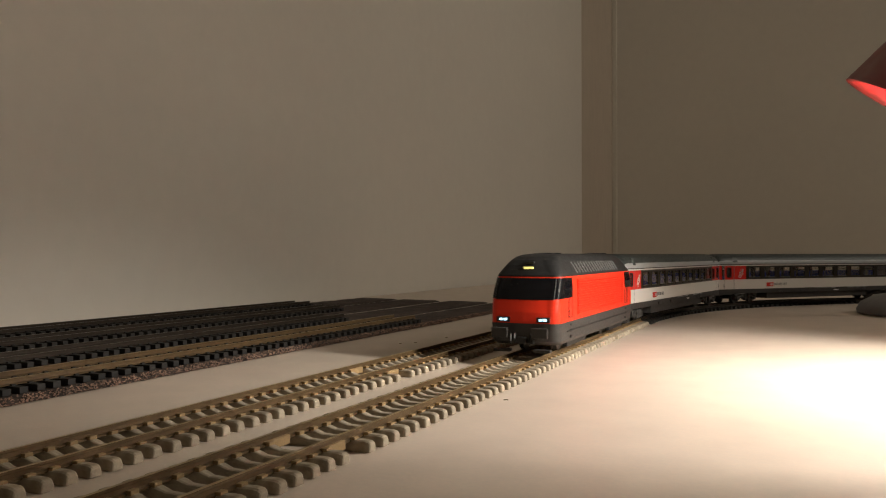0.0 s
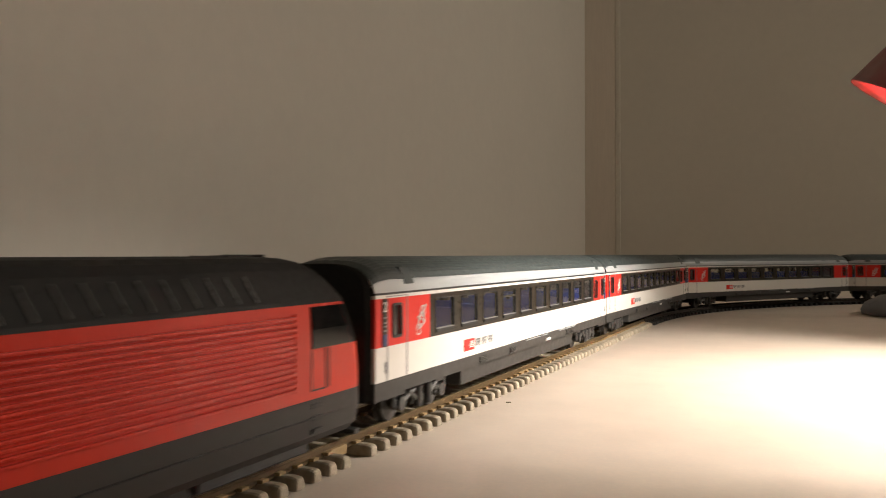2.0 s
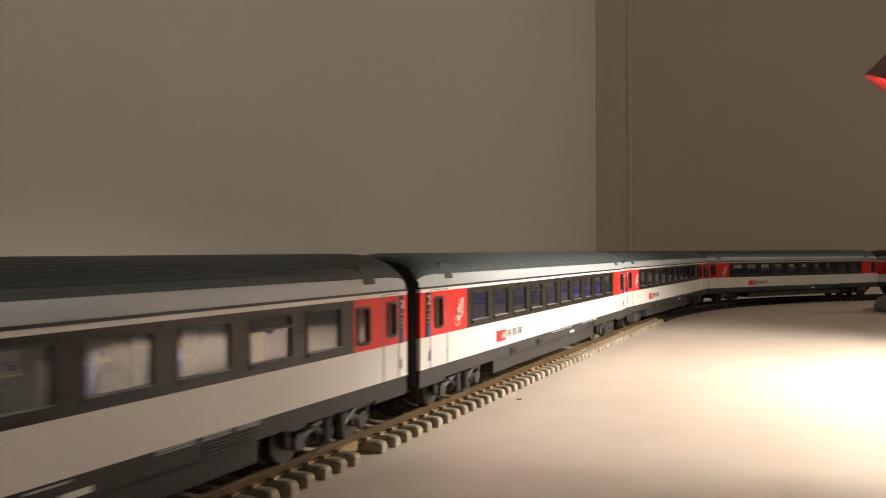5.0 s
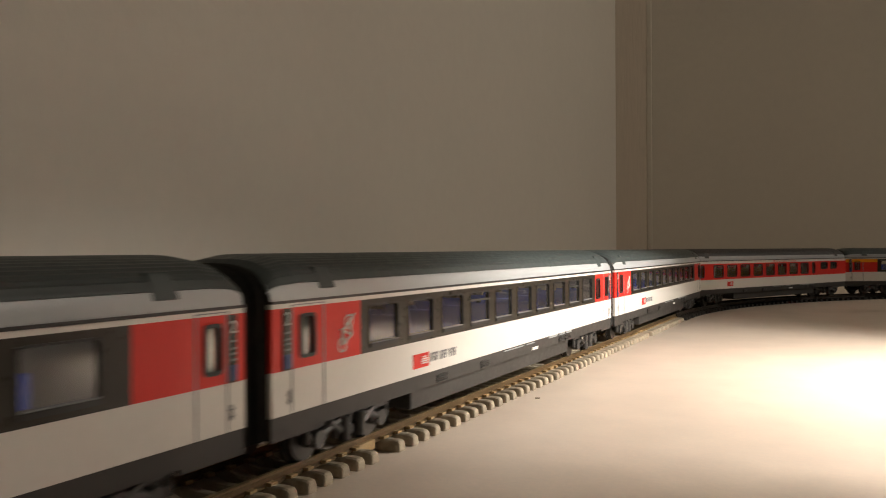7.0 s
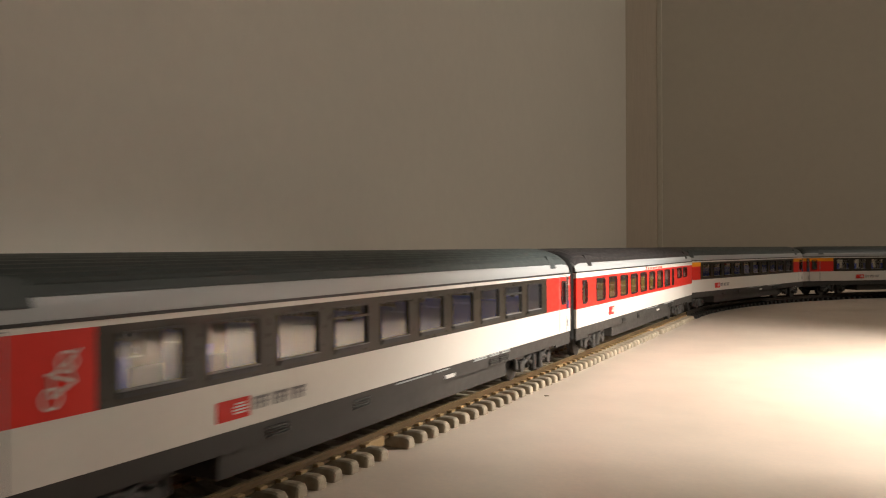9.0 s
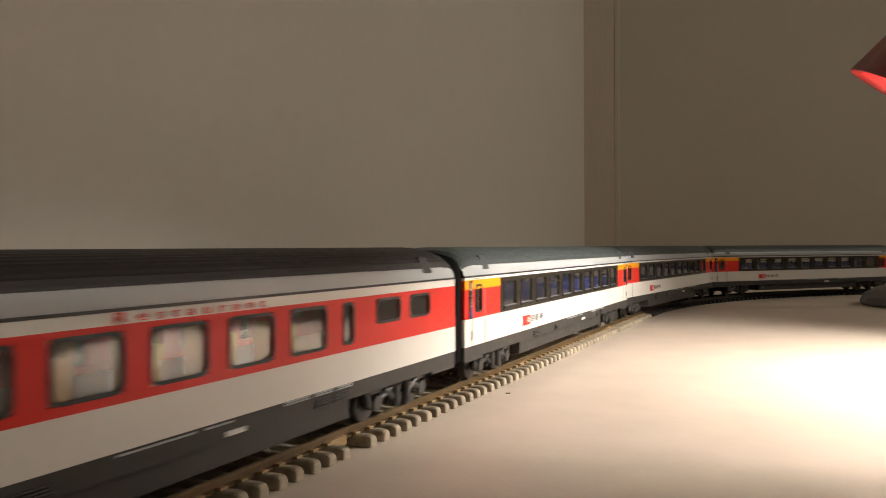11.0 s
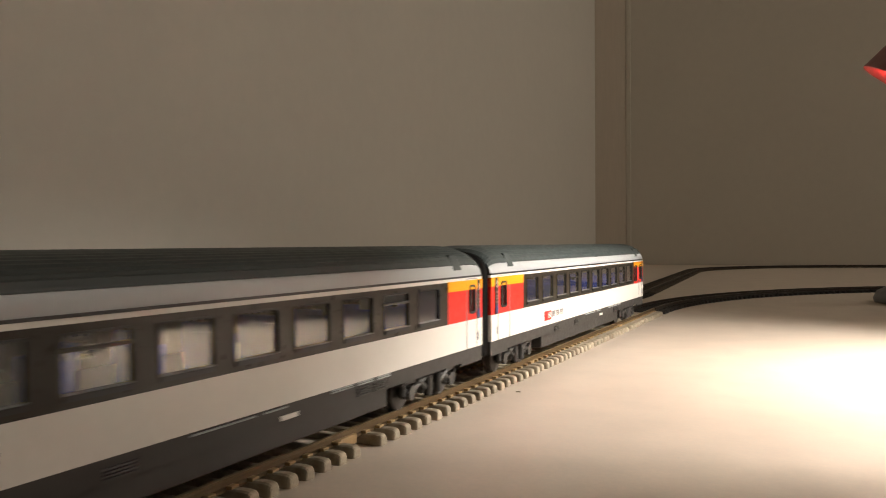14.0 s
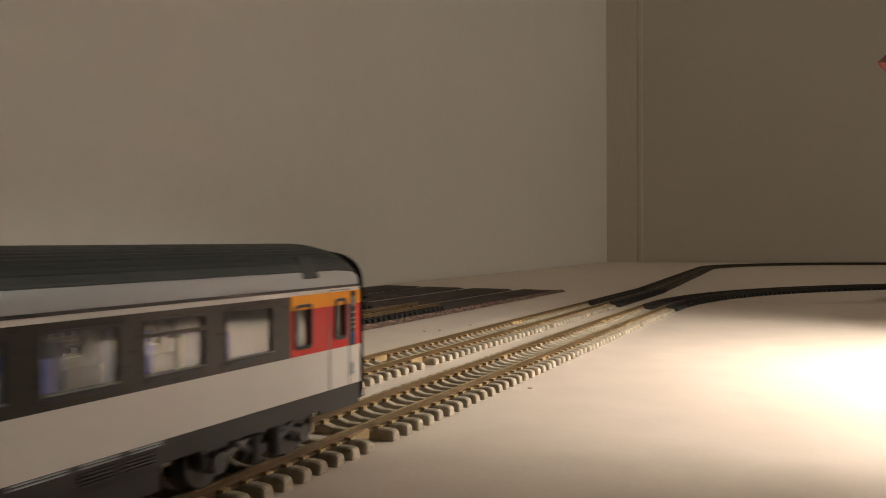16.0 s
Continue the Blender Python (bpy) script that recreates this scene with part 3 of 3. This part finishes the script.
        if not diner:
            ends = [(0.0, door0, None), (door0, door1, (0.0098, 0.0151)), (door1, band0, None)]
            rw = (L - 0.0270, L - 0.0210) if rear_window else None
            ends += [(band1, L - 0.0135, rw), (L - 0.0135, L - 0.0050, (L - 0.0112, L - 0.0068)), (L - 0.0050, L, None)]
            for a, b, hole in ends:
                door = b - a < 0.0125 and hole is not None and hole != rw
                zb0, zb1 = (Z_WIN0 + 0.0006, Z_BAND1 - 0.0018) if door else (Z_WIN0, Z_BAND1 - 0.0022)
                dims = [sheet(a, b, Z_BAND0, Z_BAND1)] if hole is None else [sheet(a, b, Z_BAND0, zb0), sheet(a, b, zb1, Z_BAND1), sheet(a, hole[0], zb0, zb1), sheet(hole[1], b, zb0, zb1)]
                nm = "door" if door else "end_panel"
                leaf = boxes(*dims)
                bmesh.ops.remove_doubles(leaf, verts=leaf.verts, dist=1e-6)
                p = part(nm, leaf, M_COACH_RED, c, "red entrance door" if door else "red end panel")
                if hole:
                    x = HALF_W - 0.0002 if s > 0 else -HALF_W - 0.0004
                    part("window_frame", window_ring(along(hole[0]) - 0.0003, along(hole[1]) + 0.0003, zb0 - 0.0003, zb1 + 0.0003, x, 0.0006, 0.0007), M_BLACK, p)
                    part("pane", boxes(sheet(hole[0], hole[1], zb0, zb1, -0.0003, 0.0005)), M_PANE, p).visible_shadow = False
                if door:
                    seam = [sheet(a - 0.0002, a + 0.0002, Z_FLOOR, Z_BAND1 + 0.0006, 0.0001), sheet(b - 0.0002, b + 0.0002, Z_FLOOR, Z_BAND1 + 0.0006, 0.0001), sheet(a, b, Z_BAND1 + 0.0004, Z_BAND1 + 0.0006, 0.0001)]
                    part("door_seam", boxes(*seam), M_LETTER, p, "dark seam round the door")
                    hx = b + 0.0010 if a > L / 2 else a - 0.0010
                    hd = [sheet(hx - 0.0001, hx + 0.0002, 0.0162, 0.0192, 0.0003), sheet(hx - 0.0007, hx + 0.0008, 0.0168, 0.0170, 0.0003), sheet(hx - 0.0007, hx + 0.0008, 0.0182, 0.0184, 0.0003)]
                    part("handle", boxes(*hd), M_LETTER, p)
            if first:
                part("class_stripe", boxes(sheet(0.0, band0, Z_BAND1 - 0.0031, Z_BAND1 + 0.0001, 0.0002)), M_ORANGE, c, "orange first class stripe")
                part("class_stripe", boxes(sheet(band1, L, Z_BAND1 - 0.0031, Z_BAND1 + 0.0001, 0.0002)), M_ORANGE, c, "orange first class stripe")
            part("notice_strip", boxes(sheet(0.0036, 0.0064, Z_BAND0, Z_BAND1 - 0.0001, 0.00025)), M_BAND, c, "dark notice strip beside the door")
            part("notice_strip", boxes(sheet(L - 0.0046, L - 0.0024, Z_BAND0, Z_BAND1 - 0.0001, 0.00025)), M_BAND, c, "dark notice strip beside the door")
            if s > 0:
                number = "1" if first else "2"
                lettering("class_number", number, 0.0040, M_LETTER_WHITE, c, side_text(0.0039, Z_BAND1 - 0.0036, HALF_W + 0.0002))
                lettering("class_number", number, 0.0034, M_LETTER_WHITE, c, side_text(L - 0.0045, Z_BAND1 - 0.0036, HALF_W + 0.0002))
                for x0, x1 in ((0.0042, 0.0058), (L - 0.0042, L - 0.0030)):
                    rows = [sheet(x0, x1, z - 0.0002, z + 0.0002, 0.0004) for z in (Z_BAND1 - 0.0052, Z_BAND1 - 0.0066, Z_BAND1 - 0.0076, Z_BAND1 - 0.0088)]
                    part("notice", boxes(*rows), M_LETTER, c)
                    part("notice", boxes(sheet(x0 - 0.0004, x1 + 0.0004, Z_BAND0 + 0.0004, Z_BAND0 + 0.0034, 0.0004)), M_NOTICE_BLUE, c, "small blue notice")
        for i, (w0, ww) in enumerate(holes):
            small = w0 > L - 0.06
            x = HALF_W - 0.0002 if s > 0 else -HALF_W - 0.0004
            z0, z1 = (Z_WIN0, Z_WIN1)
            if diner and small:
                z0 = Z_WIN0 + 0.0038
                part("blank_panel", boxes(sheet(w0, w0 + ww, Z_WIN0, z0)), M_COACH_RED, c)
            fr = part("window", window_ring(along(w0) - 0.0001, along(w0 + ww) + 0.0001, z0 - 0.0001, z1 + 0.0001, x, 0.0004, 0.0004 if not diner else 0.0007, 0.0010 if not diner else 0.0019), M_BLACK, c)
            part("pane", boxes(sheet(w0, w0 + ww, z0, z1, -0.0003, 0.0005)), M_PANE, fr).visible_shadow = False
            if (windows.index((w0, ww)) if (w0, ww) in windows else -1) in transom:
                part("transom", boxes(sheet(w0, w0 + ww, z1 - 0.0030, z1 - 0.0024, 0.0002)), M_BLACK, fr)
                part("latch", boxes(sheet(w0 + ww / 2 - 0.0006, w0 + ww / 2 + 0.0006, z1 - 0.0037, z1 - 0.0030, 0.0002), bevel=0.0001), M_BLACK, fr)
            if not diner:
                part("sill", boxes(sheet(w0 + 0.0003, w0 + ww - 0.0003, z0 - 0.0006, z0 + 0.0004, 0.0004)), M_BLACK, fr)
                # thin grey line painted as the highlight on the sill
                part("sill_highlight", boxes(sheet(w0 + 0.0004, w0 + ww - 0.0004, z0 + 0.00045, z0 + 0.00065, 0.0003)), M_LETTER, fr, "grey line painted as the highlight above the sill")
        # data panels on the sole bar
        if s > 0:
            part("notice", boxes(sheet(0.128, 0.147, 0.0132, 0.0135, 0.0001), sheet(0.150, 0.158, 0.0132, 0.0135, 0.0001)), M_SHOULDER, c, "small pale notice bars")
            for a, b in ((0.176, 0.186), (0.188, 0.196), (0.198, 0.205)):
                part("notice", boxes(*[sheet(a, b, z, z + 0.00025, 0.0001) for z in (0.0131, 0.0136)]), M_SHOULDER, c, "small pale notice bars")
            part("data_plate", boxes(sheet(0.1560, 0.1620, 0.0106, 0.0116, 0.0001)), M_LETTER_WHITE, c, "small white data plate")
            for a in (0.1880, 0.1965, 0.0760, 0.1080):
                part("vent_grille", boxes(*[sheet(a, a + 0.0070, z, z + 0.0003, 0.0002) for z in (0.0103, 0.0109, 0.0115, 0.0121)]), M_BOGIE, c, "grey louvred vent grille")
            lx = 0.0612 if not diner else 0.0505
            emblem = part("emblem", boxes(sheet(lx, lx + 0.0092, 0.0160, 0.0199, 0.0002)), M_COACH_RED, c, "red emblem plate")
            mark = [(0.0050, 0.0076, 0.01880), (0.0044, 0.0082, 0.01820), (0.0042, 0.0084, 0.01760), (0.0046, 0.0080, 0.01700)]
            for m0, m1, mz in mark:
                part("emblem_bar", boxes(sheet(lx + m0, lx + m1, mz, mz + 0.00030, 0.0004)), M_LETTER_WHITE, emblem)
            if not diner:
                for k in range(3):
                    for j in range(3):
                        a = lx + 0.0106 + k * 0.0061 + j * 0.00165
                        part("lettering_bar", boxes(sheet(a, a + 0.0005, 0.0169, 0.0194, 0.0002), sheet(a, a + 0.0012, 0.0189, 0.0194, 0.0002), sheet(a, a + 0.0010, 0.0179, 0.0183, 0.0002)), M_LETTER, c, "grey lettering")
            if kind == "second":
                bm = bmesh.new()
                tube(bm, (HALF_W + 0.0002, along(0.0262), 0.0300), (HALF_W + 0.0002, along(0.0302), 0.0286), 0.00024, seg=6)
                picture = part("pictogram", bm, M_LETTER_WHITE, c, "white bicycle pictogram")
                for cz, r, cy in ((0.0266, 0.0018, 0.0262), (0.0318, 0.0018, 0.0290)):
                    bm = bmesh.new()
                    loft(bm, [[(HALF_W + 0.0002, along(cy) + rr * math.cos(q * math.tau / 18), cz + rr * math.sin(q * math.tau / 18)) for q in range(18)] for rr in (r - 0.0004, r)], cap=False)
                    part("pictogram_wheel", bm, M_LETTER_WHITE, picture)
                for p0, p1 in (((0.0262, 0.0266), (0.0302, 0.0286)), ((0.0302, 0.0286), (0.0290, 0.0318)), ((0.0290, 0.0318), (0.0262, 0.0300)), ((0.0262, 0.0300), (0.0262, 0.0266)), ((0.0290, 0.0318), (0.0312, 0.0336)), ((0.0255, 0.0302), (0.0270, 0.0303))):
                    bm = bmesh.new()
                    tube(bm, (HALF_W + 0.0002, along(p0[0]), p0[1]), (HALF_W + 0.0002, along(p1[0]), p1[1]), 0.00024, seg=6)
                    part("pictogram_line", bm, M_LETTER_WHITE, picture)
    if diner:
        lettering("lettering", "R e s t a u r a n t", 0.0026, M_COACH_RED, c, side_text(L - 0.1445, Z_BAND1 + 0.0003), 2.35, "red lettering above the windows")
    for xi in (0.0205, L - 0.0205):
        for s in (1, -1):
            a, b = (0.0140, 0.0166) if s > 0 else (-0.0166, -0.0140)
            bm = boxes((a, b, along(xi) - 0.0030, along(xi) + 0.0030, 0.0402, 0.0452), bevel=0.0004)
            for v in bm.verts:
                v.co.x -= s * max(0.0, v.co.z - 0.0400) * 0.45
            part("roof_tab", bm, roof_mat, c)
    row = part("seat", boxes((0.0030, 0.0138, -0.0030, 0.0030, Z_FLOOR + 0.001, 0.0185), (0.0030, 0.0138, 0.0012, 0.0032, 0.0185, 0.0308), bevel=0.0004), M_SEAT_YELLOW if diner else M_SEAT, c)
    rows = [0.0393 + i * 0.0204 for i in range(10)] if not diner else [0.032 + i * 0.0212 for i in range(8)]
    row.matrix_basis = pose(0, along(rows[0]), 0)
    for i, xi in enumerate(rows):
        for s in (1, -1):
            if i or s < 0:
                share("seat", row, c, pose(0, along(xi), 0, 0, 0, 0 if s > 0 else 180))
    for wy in (0.0020, L - 0.0020, 0.0345, L - 0.0300):
        part("partition", boxes((-0.0145, 0.0145, along(wy) - 0.0004, along(wy) + 0.0004, Z_FLOOR + 0.001, 0.0372)), M_INNER, c)
    bogie(c, -PIVOT)
    bogie(c, PIVOT)
    return c


second_a = coach("second", True, "white second class coach with red ends and dark window band")
second_b = coach("second", False, "white second class coach with red doors and blue seats")
diner = coach("diner", False, "red and white restaurant coach with rounded windows")
first_b = coach("first", False, "white first class coach with orange stripe over red ends")
first_a = coach("first", True, "last first class coach with orange stripe over red ends")
HOME = pose(0, 0, 0)
coaches = [second_a, copy_thing(second_a, HOME), second_b, copy_thing(second_a, HOME), copy_thing(second_b, HOME), diner, first_b, copy_thing(first_b, HOME), first_a]

# ---- locomotive ----
loco = empty("locomotive", "red electric locomotive with dark roof and lit headlights", "locomotive")
LOCO_HALF = 0.0897


def outline(yf, w, z, cy=0.0070, cx=0.0056, bow=0.0010):
    """Plan of the body at one height: straight sides, rounded noses at both ends."""
    pts = []
    for e in (-1, 1):
        quarter = []
        for q in range(9):
            a = q / 8 * math.pi / 2
            quarter.append((w - cx + cx * math.cos(a) ** 0.8, yf - cy + (cy - bow) * math.sin(a) ** 0.8))
        front = [((w - cx) * (1 - 2 * k / 6), yf - bow * ((1 - 2 * k / 6) ** 2)) for k in range(1, 6)]
        half = quarter + front + [(-x, y) for x, y in quarter[::-1]]
        pts += [(x * -e, y * e, z) for x, y in half] if e > 0 else [(x, -y, z) for x, y in half]
    return pts


LEVELS = ((0.0150, 0.0897, 0.0172), (0.0205, 0.0897, 0.0172), (0.0262, 0.0888, 0.0172), (0.0312, 0.0864, 0.0171), (0.0360, 0.0836, 0.0168), (0.0374, 0.0827, 0.0167))


def level(z):
    for (z0, y0, w0), (z1, y1, w1) in zip(LEVELS, LEVELS[1:]):
        if z <= z1:
            k = (z - z0) / (z1 - z0)
            return y0 + (y1 - y0) * k, w0 + (w1 - w0) * k
    return LEVELS[-1][1:]


def half_plan(z, grow):
    yf, w = level(z)
    return outline(yf + grow, w + grow, z)


bm = bmesh.new()
loft(bm, [outline(y, w, z) for z, y, w in LEVELS])
part("body", bm, M_RED, loco, "bright red painted body", smooth=False)
bm = bmesh.new()
loft(bm, [outline(0.0864, 0.0160, 0.0050), outline(0.0892, 0.0169, 0.0066), outline(0.0898, 0.0173, 0.0110), outline(0.0898, 0.0173, 0.0152)])
part("skirt", bm, M_SKIRT, loco, "dark grey lower body")
bm = bmesh.new()
ROOF_LEVELS = ((0.0831, 0.0168, 0.0372, 0.0056), (0.0829, 0.0165, 0.0380, 0.0058), (0.0815, 0.0152, 0.0402, 0.0064), (0.0795, 0.0138, 0.0426, 0.0068), (0.0764, 0.0122, 0.0450, 0.0068), (0.0724, 0.0106, 0.0468, 0.0062), (0.0672, 0.0088, 0.0478, 0.0052), (0.0600, 0.0070, 0.0482, 0.004))
loft(bm, [outline(y, w, z, cx=c) for y, w, z, c in ROOF_LEVELS])
part("roof", bm, M_ROOF_LOCO, loco, "dark grey sloping roof")
part("roof_walk", boxes((-0.0066, 0.0066, -0.046, 0.046, 0.0470, 0.0483), bevel=0.0004), M_ROOF_LOCO, loco)
for yy in (-0.053, 0.053):
    bm = boxes((-0.005, 0.005, yy - 0.006, yy + 0.006, 0.0468, 0.0479), bevel=0.0003)
    for k in (-1, 1):
        tube(bm, (k * 0.0045, yy - 0.004, 0.0474), (k * 0.0045, yy - 0.004, 0.0485), 0.0008, 0.0005, seg=8)
        tube(bm, (k * 0.0040, yy - 0.005, 0.0480), (k * 0.0025, yy + 0.008, 0.0482), 0.0004, seg=6)
    tube(bm, (-0.006, yy + 0.008, 0.0483), (0.006, yy + 0.008, 0.0483), 0.0004, seg=6)
    part("pantograph", bm, M_BLACK, loco, "folded black pantograph")
part("body_line", boxes((-0.0176, 0.0176, -0.074, 0.074, 0.0106, 0.0109), bevel=0.0), M_BLACK, loco, "dark seam along the skirt")
for s in (1, -1):
    fx0, fx1 = (0.0170, 0.0176) if s > 0 else (-0.0176, -0.0170)
    for i in range(14):
        z = 0.0180 + i * 0.00124
        bm = boxes((min(s * 0.0168, s * 0.0179), max(s * 0.0168, s * 0.0179), -0.0532, 0.0568, z, z + 0.00060), bevel=0.00018)
        part("louvre", bm, M_RED, loco)
    for a, b in ((-0.0542, -0.0534), (0.0570, 0.0578)):
        part("louvre_frame", boxes((fx0, fx1, a, b, 0.0176, 0.0354)), M_RED, loco)
    for i in range(17):
        y = -0.051 + i * 0.0060
        bm = bmesh.new()
        tube(bm, (s * 0.0164, y, 0.0386), (s * 0.0132, y - 0.0008, 0.0440), 0.00032, seg=6)
        part("grille_fin_glint", bm, M_GLINT, loco)
    for sign in (-1, 1):
        bm = bmesh.new()
        y0, y1 = (0.0640, 0.1) if sign < 0 else (0.0640, 0.1)
        rings = []
        for z in (0.0268, 0.0290, 0.0312, 0.0336, 0.0365):
            yy = min(y1, level(z)[0] - 0.0068)
            w = level(z)[1]
            rings.append([(s * (w - 0.0004), sign * y0, z), (s * (w + 0.00025), sign * y0, z), (s * (w + 0.00025), sign * yy, z), (s * (w - 0.0004), sign * yy, z)])
        loft(bm, rings)
        part("cab_window", bm, M_SCREEN, loco, "black cab side window")
        dr = [(min(s * 0.0170, s * 0.01735), max(s * 0.0170, s * 0.01735), sign * a - 0.00018, sign * a + 0.00018, 0.0172, 0.0266) for a in (0.0640, 0.0700, 0.0714)]
        dr.append((min(s * 0.0170, s * 0.01735), max(s * 0.0170, s * 0.01735), min(sign * 0.0640, sign * 0.0700), max(sign * 0.0640, sign * 0.0700), 0.0170, 0.0174))
        part("cab_door_seam", boxes(*dr), M_BLACK, loco)
        part("step", boxes(*[(min(s * 0.0165, s * 0.0176), max(s * 0.0165, s * 0.0176), sign * 0.0660 - 0.002, sign * 0.0660 + 0.002, z, z + 0.0012) for z in (0.0072, 0.0102, 0.0130)], bevel=0.0002), M_BLACK, loco)
        part("axle_box", boxes((min(s * 0.0125, s * 0.0150), max(s * 0.0125, s * 0.0150), sign * 0.028, sign * 0.066, 0.0024, 0.0050), bevel=0.0004), M_BLACK, loco)
for sign in (-1, 1):
    def front_patch(levels, i0, i1, grow):
        bm = bmesh.new()
        base = 0 if sign < 0 else 23
        loft(bm, [half_plan(z, grow)[base + i0:base + i1 + 1] for z in levels], closed=False, cap=False)
        return bm

    part("windscreen", front_patch((0.0264, 0.0285, 0.0312, 0.0336, 0.0365), 6, 16, 0.00025), M_SCREEN, loco, "black wide windscreen")
    for i0, i1 in ((0, 6), (16, 22)):
        part("corner_window", front_patch((0.0268, 0.0290, 0.0312, 0.0336, 0.0365), i0, i1, 0.00025), M_SCREEN, loco, "black corner window")
    # grey strip along each windscreen pillar, coloured as its glint
    for i0, i1 in ((6, 5), (16, 17)):
        base = 0 if sign < 0 else 23
        strips = []
        for z in (0.0264, 0.0285, 0.0312, 0.0336, 0.0368):
            ring = half_plan(z, 0.00050)
            p, q = Vector(ring[base + i0]), Vector(ring[base + i1])
            strips.append([p, p.lerp(q, 0.22)])
        bm = bmesh.new()
        loft(bm, strips, closed=False, cap=False)
        part("pillar_glint", bm, M_GLINT, loco, "thin grey windscreen pillar with its glint painted in")
    f = sign * 0.0898
    for k in (-1, 1):
        x = k * 0.0098
        part("headlight_housing", boxes((x - 0.0033, x + 0.0033, min(f, f - sign * 0.003), max(f, f - sign * 0.003) + 0.0001, 0.0158, 0.0182), bevel=0.0003), M_BLACK, loco)
        part("headlight", boxes((x - 0.0019, x - 0.0002, f - 0.0004, f + 0.0004, 0.0164, 0.0176), (x + 0.0002, x + 0.0019, f - 0.0004, f + 0.0004, 0.0164, 0.0176), bevel=0.0002), M_LIGHT if sign < 0 else M_SCREEN, loco, "glowing white headlight" if sign < 0 else "unlit lamp")
        bm = bmesh.new()
        tube(bm, (x, f - sign * 0.002, 0.0112), (x, f + sign * 0.0045, 0.0112), 0.0017, seg=12)
        box(bm, x - 0.0040, x + 0.0040, min(f + sign * 0.0043, f + sign * 0.0056), max(f + sign * 0.0043, f + sign * 0.0056), 0.0088, 0.0136, bevel=0.0005)
        part("buffer", bm, M_SKIRT, loco, "grey square buffer")
        bm = boxes((x - 0.0042, x + 0.0042, min(f - sign * 0.001, f + sign * 0.002), max(f - sign * 0.001, f + sign * 0.002), 0.0018, 0.0032), bevel=0.0003)
        part("rail_guard", bm, M_SKIRT, loco)
    bm = boxes((-0.0022, 0.0022, min(f, f + sign * 0.0035), max(f, f + sign * 0.0035), 0.0060, 0.0090), bevel=0.0004)
    for x in (-0.0060, -0.0040, 0.0040, 0.0060):
        tube(bm, (x, f, 0.0105), (x * 0.9, f + sign * 0.0016, 0.0060), 0.0005, seg=6)
    part("coupler", bm, M_BLACK, loco)
    yt = sign * 0.0802
    part("top_light", boxes((-0.0024, 0.0024, yt - 0.0012, yt + 0.0012, 0.0408, 0.0419), bevel=0.0004), M_TOPLIGHT if sign < 0 else M_SCREEN, loco, "yellow glowing top light")
    part("top_light_hood", boxes((-0.0014, 0.0022, sign * 0.0776 - 0.002, sign * 0.0776 + 0.002, 0.0432, 0.0445), bevel=0.0003), M_BLACK, loco)
wheel = part("wheelset", wheelset_mesh(), M_STEEL, loco, "steel wheels on an axle")
wheel.matrix_basis = pose(0, -0.062, 0.0053)
for wy in (-0.030, 0.030, 0.062):
    share("wheelset", wheel, loco, pose(0, wy, 0.0053))


# ---- movement ----
START, SPEED, PITCH = 0.5530, 0.1800, 0.2796
DRIFT = ((0.0, 0.0), (1.5, -0.001), (3.5, -0.003), (7.0, 0.004), (11.0, 0.0037), (12.5, 0.0033), (14.5, -0.002), (16.0, -0.0085))


def head(t):
    """Where the first coach's front end stands on the main line."""
    return START - SPEED * t + float(np.interp(t, [a for a, _ in DRIFT], [b for _, b in DRIFT]))


def vehicle_pose(s_mid, pivot):
    a, b = main_line(s_mid - pivot), main_line(s_mid + pivot)
    turn = math.atan2(b[0] - a[0], b[1] - a[1])
    return pose((a[0] + b[0]) / 2, (a[1] + b[1]) / 2, RAIL_TOP, 0, 0, -math.degrees(turn)), turn, a[2], b[2]


def motions():
    times = [i * 0.25 for i in range(65)]
    walk(loco, [(t, vehicle_pose(head(t) - 0.0052 - LOCO_HALF, 0.055)[0]) for t in times])
    for i, c in enumerate(coaches):
        mid = i * PITCH + 0.13675
        poses = [(t, vehicle_pose(head(t) + mid, PIVOT)) for t in times]
        walk(c, [(t, p[0]) for t, p in poses])
        bogies = sorted((o for o in c.children if o.name.startswith("bogie")), key=lambda o: o.matrix_basis.translation.y)
        for k, b in enumerate(bogies):
            y = -PIVOT if k == 0 else PIVOT
            walk(b, [(t, pose(0, y, 0, 0, 0, -math.degrees(p[2 + k] - p[1]))) for t, p in poses])


motions()
